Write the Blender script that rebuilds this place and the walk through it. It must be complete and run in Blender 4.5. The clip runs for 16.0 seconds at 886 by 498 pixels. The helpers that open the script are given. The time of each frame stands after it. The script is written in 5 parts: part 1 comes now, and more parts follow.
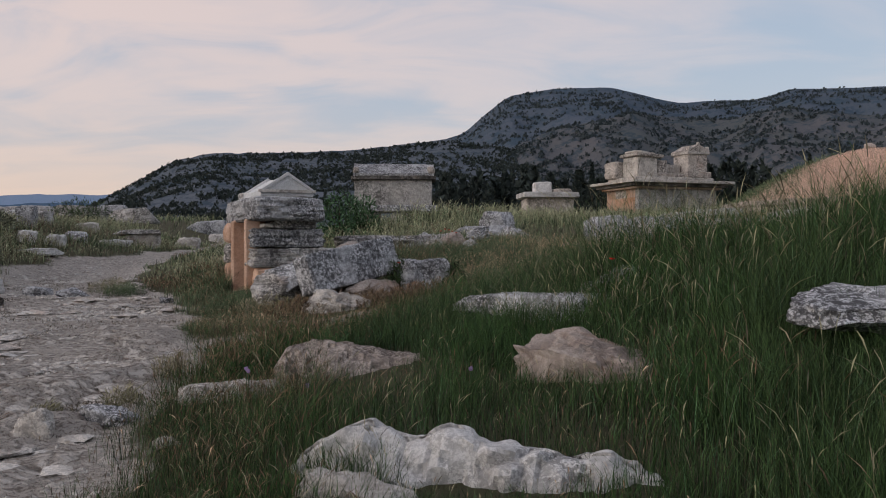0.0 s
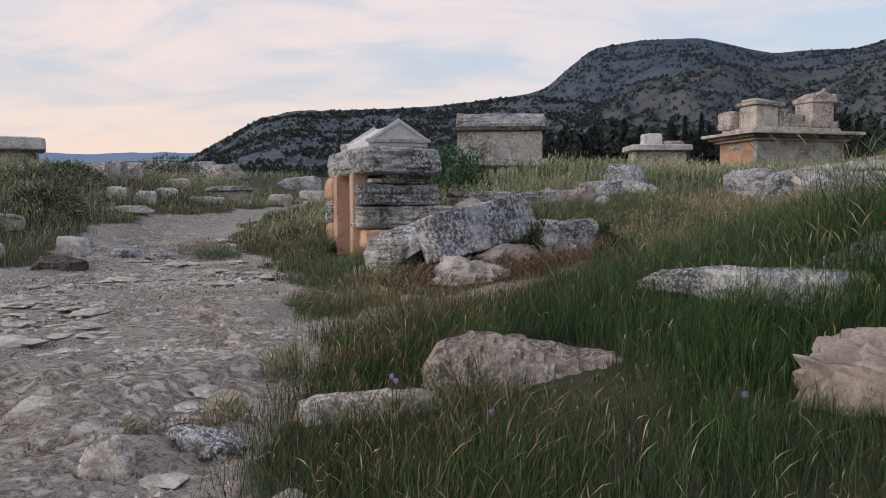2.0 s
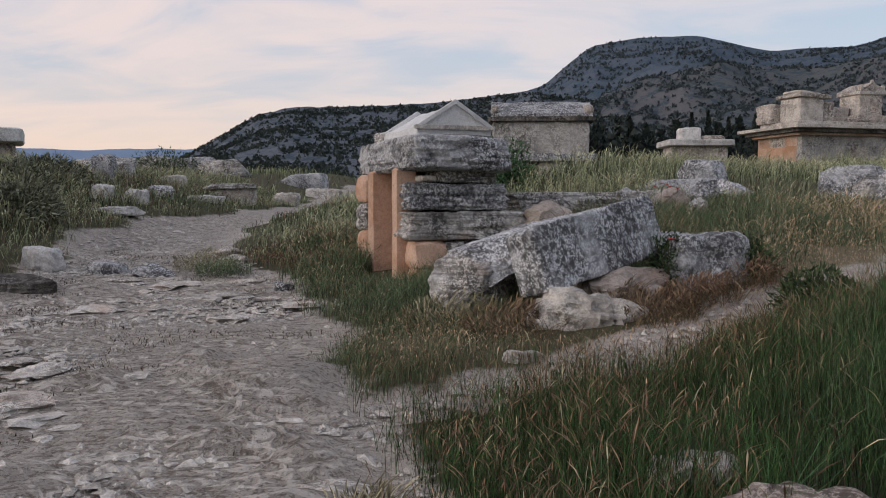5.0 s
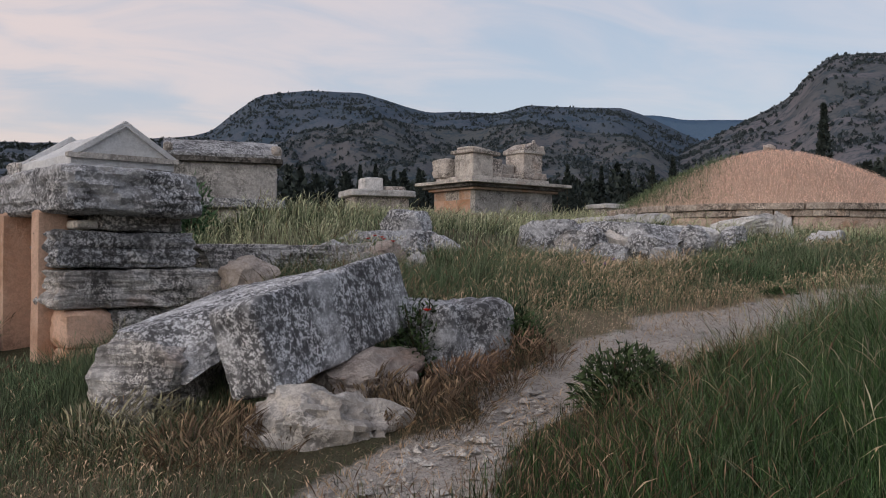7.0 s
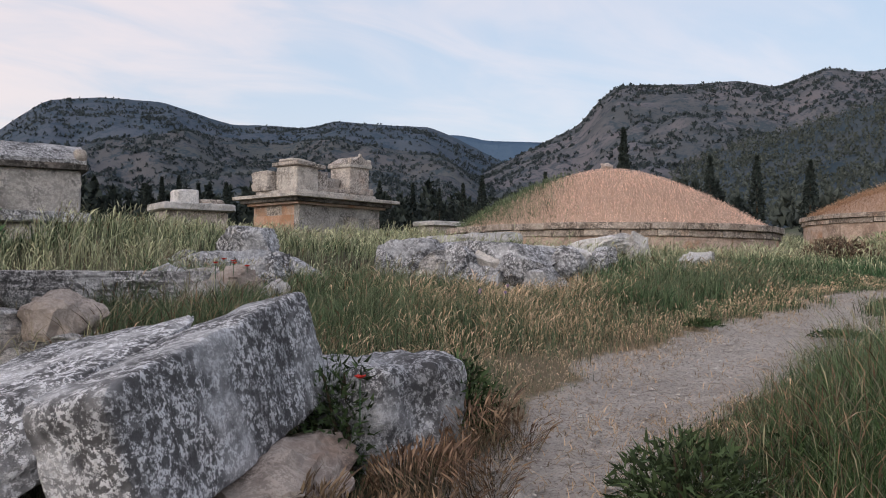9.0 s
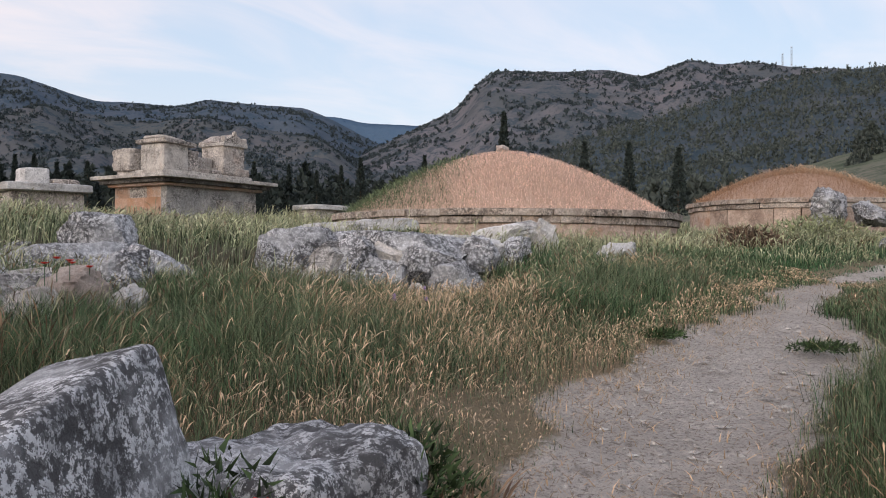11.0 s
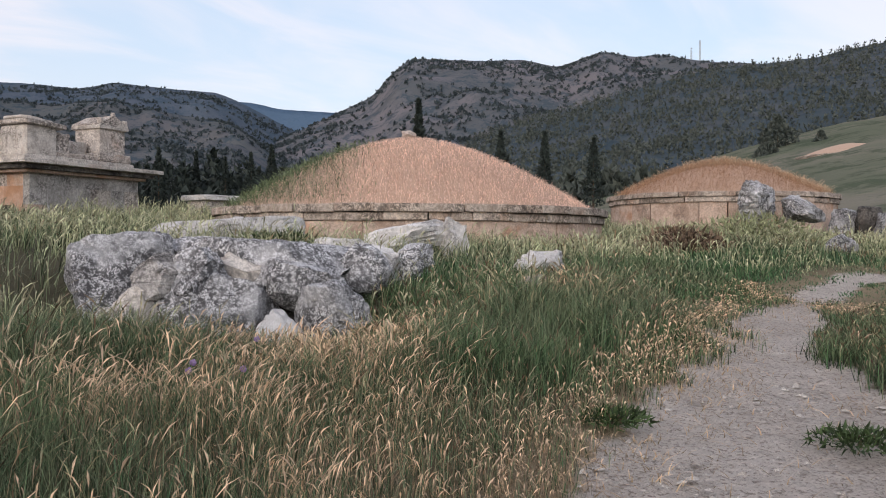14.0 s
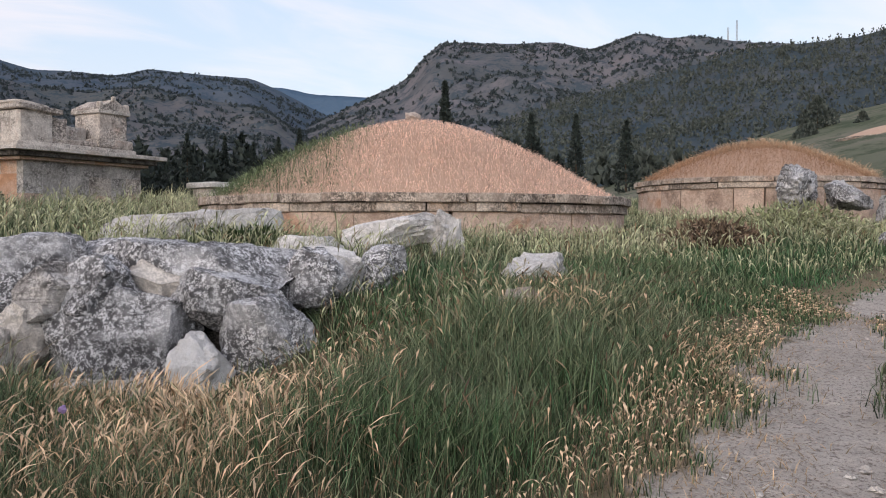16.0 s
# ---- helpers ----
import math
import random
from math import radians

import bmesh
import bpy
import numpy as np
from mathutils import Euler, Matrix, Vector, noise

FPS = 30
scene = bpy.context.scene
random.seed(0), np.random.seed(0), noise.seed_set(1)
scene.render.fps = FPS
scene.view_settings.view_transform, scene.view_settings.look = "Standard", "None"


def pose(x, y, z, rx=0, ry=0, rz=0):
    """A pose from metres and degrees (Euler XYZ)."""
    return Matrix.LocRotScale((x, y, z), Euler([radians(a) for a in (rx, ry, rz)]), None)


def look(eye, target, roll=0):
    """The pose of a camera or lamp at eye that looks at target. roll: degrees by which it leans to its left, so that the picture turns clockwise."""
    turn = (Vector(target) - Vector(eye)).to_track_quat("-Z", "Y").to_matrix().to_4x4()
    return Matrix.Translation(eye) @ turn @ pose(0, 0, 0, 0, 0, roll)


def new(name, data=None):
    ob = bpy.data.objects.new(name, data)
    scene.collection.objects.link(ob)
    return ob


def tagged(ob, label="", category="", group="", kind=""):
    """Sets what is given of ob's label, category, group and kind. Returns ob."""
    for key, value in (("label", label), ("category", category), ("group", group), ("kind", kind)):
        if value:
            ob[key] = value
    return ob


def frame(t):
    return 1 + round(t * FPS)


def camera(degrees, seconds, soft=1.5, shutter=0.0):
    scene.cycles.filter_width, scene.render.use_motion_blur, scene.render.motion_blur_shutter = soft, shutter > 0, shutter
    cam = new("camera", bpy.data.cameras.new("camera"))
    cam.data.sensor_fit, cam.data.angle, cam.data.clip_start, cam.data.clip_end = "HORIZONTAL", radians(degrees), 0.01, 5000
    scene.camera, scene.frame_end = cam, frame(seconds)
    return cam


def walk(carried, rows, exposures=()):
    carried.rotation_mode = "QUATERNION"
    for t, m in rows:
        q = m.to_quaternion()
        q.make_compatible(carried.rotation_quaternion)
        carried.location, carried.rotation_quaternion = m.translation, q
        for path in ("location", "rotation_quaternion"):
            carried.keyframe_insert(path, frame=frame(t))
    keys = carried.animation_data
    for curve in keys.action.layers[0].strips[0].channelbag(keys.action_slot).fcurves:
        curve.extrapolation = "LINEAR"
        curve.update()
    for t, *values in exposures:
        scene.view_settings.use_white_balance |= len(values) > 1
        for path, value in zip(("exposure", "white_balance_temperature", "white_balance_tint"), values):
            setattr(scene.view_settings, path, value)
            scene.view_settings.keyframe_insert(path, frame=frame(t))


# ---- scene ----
cam = camera(54.7, 16.0, soft=1.0)
METRES, EYE, TILT, LEAN, TURN = 16.0, 1.6, -3.6, 0.9, 0.0
ROWS = [
    (0.0, 0.0, 0.0, 0.0, -0.05, 3.65, -0.72),
    (0.5, -0.01, 0.0335, 0.0003, 0.53, 3.03, -0.78),
    (1.0, -0.0246, 0.0665, 0.0036, 2.35, 2.48, -0.87),
    (1.5, -0.0378, 0.0961, 0.0065, 4.19, 1.66, -0.98),
    (2.0, -0.0527, 0.1292, 0.0092, 5.35, 0.66, -1.07),
    (2.5, -0.07, 0.1611, 0.0112, 6.12, -0.52, -1.11),
    (3.0, -0.0819, 0.1879, 0.012, 6.61, -1.71, -1.15),
    (5.5, -0.131, 0.3442, 0.0295, 3.73, 1.43, -1.18),
    (6.0, -0.1339, 0.3798, 0.0331, -2.6, 2.48, -0.92),
    (6.5, -0.1414, 0.4092, 0.0369, -9.67, 3.42, -0.71),
    (7.0, -0.1425, 0.4409, 0.0383, -16.74, 4.01, -0.26),
    (7.5, -0.1413, 0.4734, 0.0455, -21.16, 4.2, 0.11),
    (8.0, -0.1492, 0.5022, 0.0498, -24.32, 4.58, 0.29),
    (8.5, -0.1487, 0.5341, 0.0501, -27.1, 4.95, 0.49),
    (11.0, -0.1042, 0.67, 0.0697, -37.74, 3.75, 1.32),
    (11.5, -0.0824, 0.6899, 0.0705, -39.88, 3.49, 1.43),
    (12.0, -0.0602, 0.7109, 0.0743, -41.67, 3.23, 1.56),
    (12.5, -0.0425, 0.7325, 0.0823, -42.82, 2.94, 1.61),
    (13.0, -0.0239, 0.75, 0.0867, -43.36, 2.98, 1.63),
    (13.5, -0.0018, 0.7664, 0.0882, -43.35, 3.08, 1.63),
    (14.0, 0.0203, 0.7833, 0.0963, -43.26, 2.82, 1.64),
    (14.5, 0.0456, 0.7967, 0.0992, -42.99, 2.57, 1.67),
    (15.0, 0.0701, 0.8127, 0.1015, -42.19, 2.37, 1.64),
    (15.5, 0.0935, 0.8276, 0.1077, -41.47, 2.08, 1.62),
    (16.0, 0.1218, 0.8379, 0.1117, -41.07, 1.84, 1.64),
]
walk(cam, [(t, pose(0, 0, EYE, TILT, LEAN, TURN) @ pose(METRES * x, METRES * y, METRES * z, 90 + pitch, roll, yaw)) for t, x, y, z, yaw, pitch, roll in ROWS],
     exposures=[(0.0, -0.45), (1.5, -0.3), (3.0, 0.16), (5.5, -0.3), (7.0, -0.34), (8.5, -0.1), (11.0, 0.1), (16.0, 0.2)])

# ---- world and light ----
SUN_AZ, SUN_EL = -118.0, 9.0          # degrees; azimuth from +y towards +x
world = bpy.data.worlds.new("evening_sky")
scene.world = world
world.use_nodes = True


class Nodes:
    """Small wrapper that adds and links nodes in one tree."""

    def __init__(self, tree):
        self.t = tree
        tree.nodes.clear()

    def add(self, kind, **kw):
        n = self.t.nodes.new(kind)
        for k, v in kw.items():
            if k == "operation":
                n.operation = v
            elif k == "data_type":
                n.data_type = v
            elif k == "blend_type":
                n.blend_type = v
            elif k == "mode":
                n.feature = v
        return n

    def link(self, a, b):
        self.t.links.new(a, b)

    def put(self, socket, v):
        if isinstance(v, (int, float)):
            socket.default_value = v
        elif isinstance(v, (tuple, list)):
            socket.default_value = (*v, 1.0) if len(v) == 3 and socket.type == "RGBA" else v
        else:
            self.link(v, socket)

    def math(self, op, a, b=0.0, clamp=False):
        n = self.add("ShaderNodeMath", operation=op)
        n.use_clamp = clamp
        self.put(n.inputs[0], a)
        self.put(n.inputs[1], b)
        return n.outputs[0]

    def mix(self, f, a, b, blend="MIX"):
        n = self.add("ShaderNodeMix", data_type="RGBA", blend_type=blend)
        self.put(n.inputs[0], f)
        self.put(n.inputs[6], a)
        self.put(n.inputs[7], b)
        return n.outputs[2]

    def ramp(self, f, lo, hi):
        n = self.add("ShaderNodeMapRange")
        n.interpolation_type = "SMOOTHSTEP"
        self.put(n.inputs[0], f)
        self.put(n.inputs[1], lo)
        self.put(n.inputs[2], hi)
        return n.outputs[0]

    def noise(self, vec, scale, detail=4.0, rough=0.55, dist=0.0):
        n = self.add("ShaderNodeTexNoise")
        self.put(n.inputs["Vector"], vec)
        n.inputs["Scale"].default_value = scale
        n.inputs["Detail"].default_value = detail
        n.inputs["Roughness"].default_value = rough
        n.inputs["Distortion"].default_value = dist
        return n.outputs[0]

    def scaled(self, vec, s):
        n = self.add("ShaderNodeVectorMath", operation="MULTIPLY")
        self.put(n.inputs[0], vec)
        n.inputs[1].default_value = s
        return n.outputs[0]


def build_world():
    n = Nodes(world.node_tree)
    sky = n.add("ShaderNodeTexSky")
    sky.sky_type = "NISHITA"
    sky.sun_disc = False
    sky.sun_elevation = radians(SUN_EL)
    sky.sun_rotation = radians(SUN_AZ)
    sky.altitude = 350.0
    sky.air_density, sky.dust_density, sky.ozone_density = 1.0, 1.5, 1.5
    way = n.add("ShaderNodeTexCoord").outputs["Generated"]
    sep = n.add("ShaderNodeSeparateXYZ")
    n.link(way, sep.inputs[0])
    up = sep.outputs[2]
    # clouds in stretched sheets: the view direction is laid on a flat layer above
    high = n.math("ADD", n.math("MAXIMUM", up, 0.0), 0.22)
    flat = n.add("ShaderNodeCombineXYZ")
    n.link(n.math("DIVIDE", sep.outputs[0], high), flat.inputs[0])
    n.link(n.math("DIVIDE", sep.outputs[1], high), flat.inputs[1])
    stretched = n.scaled(flat.outputs[0], (0.55, 1.0, 1.0))
    big = n.noise(stretched, 0.9, 5.0, 0.52, 0.5)
    fine = n.noise(stretched, 3.2, 5.0, 0.55, 0.8)
    amount = n.ramp(n.math("ADD", n.math("MULTIPLY", big, 0.62), n.math("MULTIPLY", fine, 0.38)), 0.39, 0.57)
    # warm towards a bearing 42 degrees off the sun, set to fit the camera's view, cooler away from it
    to_glow = n.add("ShaderNodeVectorMath", operation="DOT_PRODUCT")
    n.link(way, to_glow.inputs[0])
    a = radians(SUN_AZ + 42.0)
    to_glow.inputs[1].default_value = (math.sin(a), math.cos(a), 0.0)
    warm = n.ramp(to_glow.outputs["Value"], -0.5, 0.75)
    low = n.ramp(up, 0.26, 0.03)
    blue = n.mix(n.ramp(up, 0.05, 0.6), (0.53, 0.60, 0.72), (0.43, 0.53, 0.70))
    cloud = n.mix(warm, (0.70, 0.665, 0.725), (1.0, 0.79, 0.73))
    glow = n.mix(n.math("MULTIPLY", warm, low), (0.64, 0.63, 0.70), (0.97, 0.70, 0.59))
    veil = n.mix(amount, blue, cloud)
    veil = n.mix(n.math("MULTIPLY", low, 0.75), veil, glow)
    clear = n.add("ShaderNodeBackground")
    n.link(sky.outputs[0], clear.inputs[0])
    clear.inputs[1].default_value = 0.05
    thin = n.add("ShaderNodeBackground")
    n.link(veil, thin.inputs[0])
    thin.inputs[1].default_value = 0.94
    both = n.add("ShaderNodeAddShader")
    n.link(clear.outputs[0], both.inputs[0])
    n.link(thin.outputs[0], both.inputs[1])
    out = n.add("ShaderNodeOutputWorld")
    n.link(both.outputs[0], out.inputs[0])


build_world()
sun = new("sun", bpy.data.lights.new("sun", "SUN"))
sun.data.energy, sun.data.angle, sun.data.color = 1.15, radians(40), (1.0, 0.95, 0.93)
_a, _e = radians(SUN_AZ), radians(SUN_EL + 7)
sun.matrix_world = look((math.sin(_a) * 40, math.cos(_a) * 40, 40 * math.tan(_e)), (0, 0, 0))


# ---- materials ----
def material(name, build):
    m = bpy.data.materials.new(name)
    m.use_nodes = True
    n = Nodes(m.node_tree)
    bsdf = n.add("ShaderNodeBsdfPrincipled")
    out = n.add("ShaderNodeOutputMaterial")
    n.link(bsdf.outputs[0], out.inputs[0])
    bsdf.inputs["Roughness"].default_value = 0.9
    bsdf.inputs["Specular IOR Level"].default_value = 0.2
    build(n, bsdf)
    return m


def bump(n, bsdf, height, strength, distance):
    b = n.add("ShaderNodeBump")
    b.inputs["Strength"].default_value = strength
    b.inputs["Distance"].default_value = distance
    n.link(height, b.inputs["Height"])
    n.link(b.outputs[0], bsdf.inputs["Normal"])


def rock_mat(name, pale, mid, dark, lichen=0.5, stain=0.2, stain_col=(0.42, 0.19, 0.08), grain=1.0, layers=0.0):
    """Weathered limestone: two greys, black lichen spots, pale crusts and rusty stains."""

    def build(n, bsdf):
        geo = n.add("ShaderNodeNewGeometry")
        info = n.add("ShaderNodeObjectInfo")
        off = n.add("ShaderNodeVectorMath", operation="ADD")
        n.link(geo.outputs["Position"], off.inputs[0])
        k = n.add("ShaderNodeCombineXYZ")
        n.link(n.math("MULTIPLY", info.outputs["Random"], 37.0), k.inputs[0])
        n.link(k.outputs[0], off.inputs[1])
        p = off.outputs[0]
        broad = n.noise(p, 1.6 * grain, 5.0, 0.6)
        middle = n.noise(p, 6.5 * grain, 6.0, 0.68, 0.35)
        spots = n.noise(p, 21.0 * grain, 5.0, 0.75)
        specks = n.noise(p, 46.0 * grain, 3.0, 0.8)
        col = n.mix(n.ramp(broad, 0.38, 0.60), mid, pale)
        col = n.mix(n.math("MULTIPLY", n.ramp(middle, 0.50, 0.60), 0.75), col, pale)
        rust = n.ramp(n.noise(p, 1.1 * grain, 4.0, 0.6, 0.6), 0.62 - 0.25 * stain, 0.75 - 0.2 * stain)
        col = n.mix(n.math("MULTIPLY", rust, min(1.0, stain * 1.6)), col, stain_col)
        patch = n.ramp(n.noise(p, 1.9 * grain, 4.0, 0.65), 0.66 - 0.42 * lichen, 0.84 - 0.42 * lichen)
        much, edge = min(1.0, lichen * 1.6), 0.06 * (lichen - 0.5)
        broken = n.math("ADD", n.math("MULTIPLY", n.ramp(spots, 0.56, 0.47), 0.7), 0.3)
        crust = n.math("MULTIPLY", n.math("MULTIPLY", n.ramp(middle, 0.487 + edge, 0.447 + edge), broken), n.math("ADD", n.math("MULTIPLY", patch, 0.60 * much), 0.32 * much))
        blotch = n.math("MULTIPLY", n.ramp(spots, 0.487 + edge, 0.450 + edge), n.math("ADD", n.math("MULTIPLY", patch, 0.45 * much), 0.45 * much))
        dots = n.math("MULTIPLY", n.ramp(specks, 0.490 + edge, 0.458 + edge), n.math("ADD", n.math("MULTIPLY", patch, 0.45 * much), 0.35 * much))
        col = n.mix(n.math("MAXIMUM", crust, n.math("MAXIMUM", blotch, dots)), col, dark)
        height = n.math("ADD", n.math("MULTIPLY", middle, 0.9), n.math("ADD", n.math("MULTIPLY", spots, 0.5), n.math("MULTIPLY", specks, 0.25)))
        if layers:
            beds = n.noise(n.scaled(p, (1.2, 1.2, 14.0)), 1.6, 4.0, 0.6, 0.3)
            col = n.mix(n.math("MULTIPLY", n.ramp(beds, 0.48, 0.38), layers), col, dark)
            height = n.math("ADD", height, n.math("MULTIPLY", beds, 1.2))
        tone = n.math("ADD", n.math("MULTIPLY", info.outputs["Random"], 0.25), 0.83)
        col = n.mix(1.0, col, tone, "MULTIPLY")
        n.link(col, bsdf.inputs["Base Color"])
        bump(n, bsdf, height, 0.9, 0.035 / grain)

    return material(name, build)


M_GREY = rock_mat("lichen_limestone", (0.77, 0.77, 0.785), (0.52, 0.525, 0.54), (0.045, 0.044, 0.046), 0.70, 0.06)
M_PALE = rock_mat("pale_limestone", (0.78, 0.73, 0.67), (0.52, 0.475, 0.43), (0.09, 0.08, 0.07), 0.50, 0.2)
M_WHITE = rock_mat("white_limestone", (0.84, 0.82, 0.80), (0.64, 0.62, 0.60), (0.10, 0.095, 0.09), 0.45, 0.08)
M_LID = rock_mat("bleached_marble", (0.82, 0.82, 0.82), (0.70, 0.70, 0.70), (0.20, 0.20, 0.20), 0.25, 0.02)
M_BEDS = rock_mat("layered_travertine", (0.74, 0.71, 0.68), (0.46, 0.435, 0.41), (0.035, 0.033, 0.032), 0.60, 0.18, layers=0.45)
# Rust stains, plus the warm glow of sunward faces put into the colour.
M_ORANGE = rock_mat("rust_and_glow_limestone", (0.76, 0.52, 0.39), (0.62, 0.38, 0.26), (0.17, 0.11, 0.08), 0.3, 0.42, (0.56, 0.29, 0.15))
M_PINK = rock_mat("pink_brown_rock", (0.56, 0.48, 0.42), (0.36, 0.29, 0.25), (0.08, 0.065, 0.055), 0.42, 0.2)
M_DRUM = rock_mat("warm_ashlar", (0.70, 0.55, 0.45), (0.52, 0.38, 0.30), (0.12, 0.095, 0.08), 0.45, 0.42, (0.56, 0.30, 0.17), grain=0.8)
M_RIM = rock_mat("pale_cornice", (0.74, 0.64, 0.55), (0.50, 0.40, 0.33), (0.08, 0.07, 0.06), 0.6, 0.25, (0.52, 0.28, 0.15), grain=0.8)
M_TOMB = rock_mat("old_ashlar", (0.78, 0.71, 0.64), (0.58, 0.51, 0.45), (0.07, 0.06, 0.055), 0.58, 0.25, grain=0.6)
M_STREAK = rock_mat("streaked_ashlar", (0.64, 0.61, 0.58), (0.44, 0.42, 0.39), (0.05, 0.046, 0.044), 0.55, 0.15, grain=0.6)
M_PINKISH = rock_mat("pinkish_limestone", (0.66, 0.57, 0.50), (0.43, 0.355, 0.305), (0.12, 0.095, 0.08), 0.66, 0.3)
M_DARKST = rock_mat("dark_ashlar", (0.26, 0.24, 0.22), (0.12, 0.11, 0.10), (0.025, 0.023, 0.022), 0.65, 0.1, grain=0.6)


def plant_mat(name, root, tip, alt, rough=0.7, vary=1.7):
    """Blades: each one its own tone between two colours, paler towards the tip of its own length; the dark root colour
    paints in self-shade.
    """

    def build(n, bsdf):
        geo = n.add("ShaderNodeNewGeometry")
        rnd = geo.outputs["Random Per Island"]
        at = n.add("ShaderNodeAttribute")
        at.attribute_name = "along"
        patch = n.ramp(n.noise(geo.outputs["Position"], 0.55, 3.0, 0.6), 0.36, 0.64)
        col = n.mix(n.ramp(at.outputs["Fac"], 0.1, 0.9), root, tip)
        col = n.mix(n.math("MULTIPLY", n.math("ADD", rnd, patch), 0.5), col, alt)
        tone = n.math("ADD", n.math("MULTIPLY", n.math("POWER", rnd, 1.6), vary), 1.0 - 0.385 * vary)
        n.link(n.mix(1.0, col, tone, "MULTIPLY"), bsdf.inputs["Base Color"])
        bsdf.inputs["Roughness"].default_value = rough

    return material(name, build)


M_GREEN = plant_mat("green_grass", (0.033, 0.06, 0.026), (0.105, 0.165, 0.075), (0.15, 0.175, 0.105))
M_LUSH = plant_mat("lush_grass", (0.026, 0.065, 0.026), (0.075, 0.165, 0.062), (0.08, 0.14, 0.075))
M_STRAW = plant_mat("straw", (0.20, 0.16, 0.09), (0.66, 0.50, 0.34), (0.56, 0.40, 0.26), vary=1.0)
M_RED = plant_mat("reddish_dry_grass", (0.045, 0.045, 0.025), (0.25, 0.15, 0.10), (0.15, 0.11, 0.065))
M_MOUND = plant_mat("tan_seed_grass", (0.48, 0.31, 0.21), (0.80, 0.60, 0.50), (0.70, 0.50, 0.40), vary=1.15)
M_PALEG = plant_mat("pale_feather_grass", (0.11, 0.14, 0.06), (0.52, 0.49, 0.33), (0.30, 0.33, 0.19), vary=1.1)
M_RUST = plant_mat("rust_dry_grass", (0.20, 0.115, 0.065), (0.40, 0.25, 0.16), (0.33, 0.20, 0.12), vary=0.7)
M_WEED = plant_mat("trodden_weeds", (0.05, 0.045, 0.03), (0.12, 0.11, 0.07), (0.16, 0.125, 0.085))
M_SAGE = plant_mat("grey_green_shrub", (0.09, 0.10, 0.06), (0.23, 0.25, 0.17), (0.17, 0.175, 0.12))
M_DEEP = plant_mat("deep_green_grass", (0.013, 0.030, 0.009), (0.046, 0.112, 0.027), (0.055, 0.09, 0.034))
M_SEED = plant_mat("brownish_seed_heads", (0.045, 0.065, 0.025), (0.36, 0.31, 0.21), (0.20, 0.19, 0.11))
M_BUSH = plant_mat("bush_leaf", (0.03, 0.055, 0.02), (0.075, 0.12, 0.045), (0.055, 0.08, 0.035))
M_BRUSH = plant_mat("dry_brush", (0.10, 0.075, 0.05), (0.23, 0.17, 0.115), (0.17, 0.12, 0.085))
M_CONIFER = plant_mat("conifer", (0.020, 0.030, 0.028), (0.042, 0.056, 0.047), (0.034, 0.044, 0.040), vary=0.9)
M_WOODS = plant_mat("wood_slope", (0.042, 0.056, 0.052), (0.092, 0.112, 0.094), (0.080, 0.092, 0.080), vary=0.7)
# Scrub for far slopes: bluish distance haze is put into its colours.
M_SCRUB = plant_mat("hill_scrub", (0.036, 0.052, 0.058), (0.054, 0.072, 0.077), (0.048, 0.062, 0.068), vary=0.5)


def plain(name, col, rough=0.8):
    def build(n, bsdf):
        geo = n.add("ShaderNodeNewGeometry")
        f = n.noise(geo.outputs["Position"], 6.0, 4.0, 0.6)
        n.link(n.mix(n.math("MULTIPLY", f, 0.6), col, tuple(c * 0.55 for c in col)), bsdf.inputs["Base Color"])
        bsdf.inputs["Roughness"].default_value = rough

    return material(name, build)


M_BARK = plain("bark", (0.09, 0.065, 0.045))
M_POPPY = plain("poppy_red", (0.62, 0.035, 0.02), 0.6)
M_THISTLE = plain("violet_petals", (0.32, 0.22, 0.42), 0.6)
M_STEEL = plain("grey_steel", (0.35, 0.35, 0.37), 0.5)
M_DARK = plain("doorway_shade", (0.03, 0.027, 0.025))


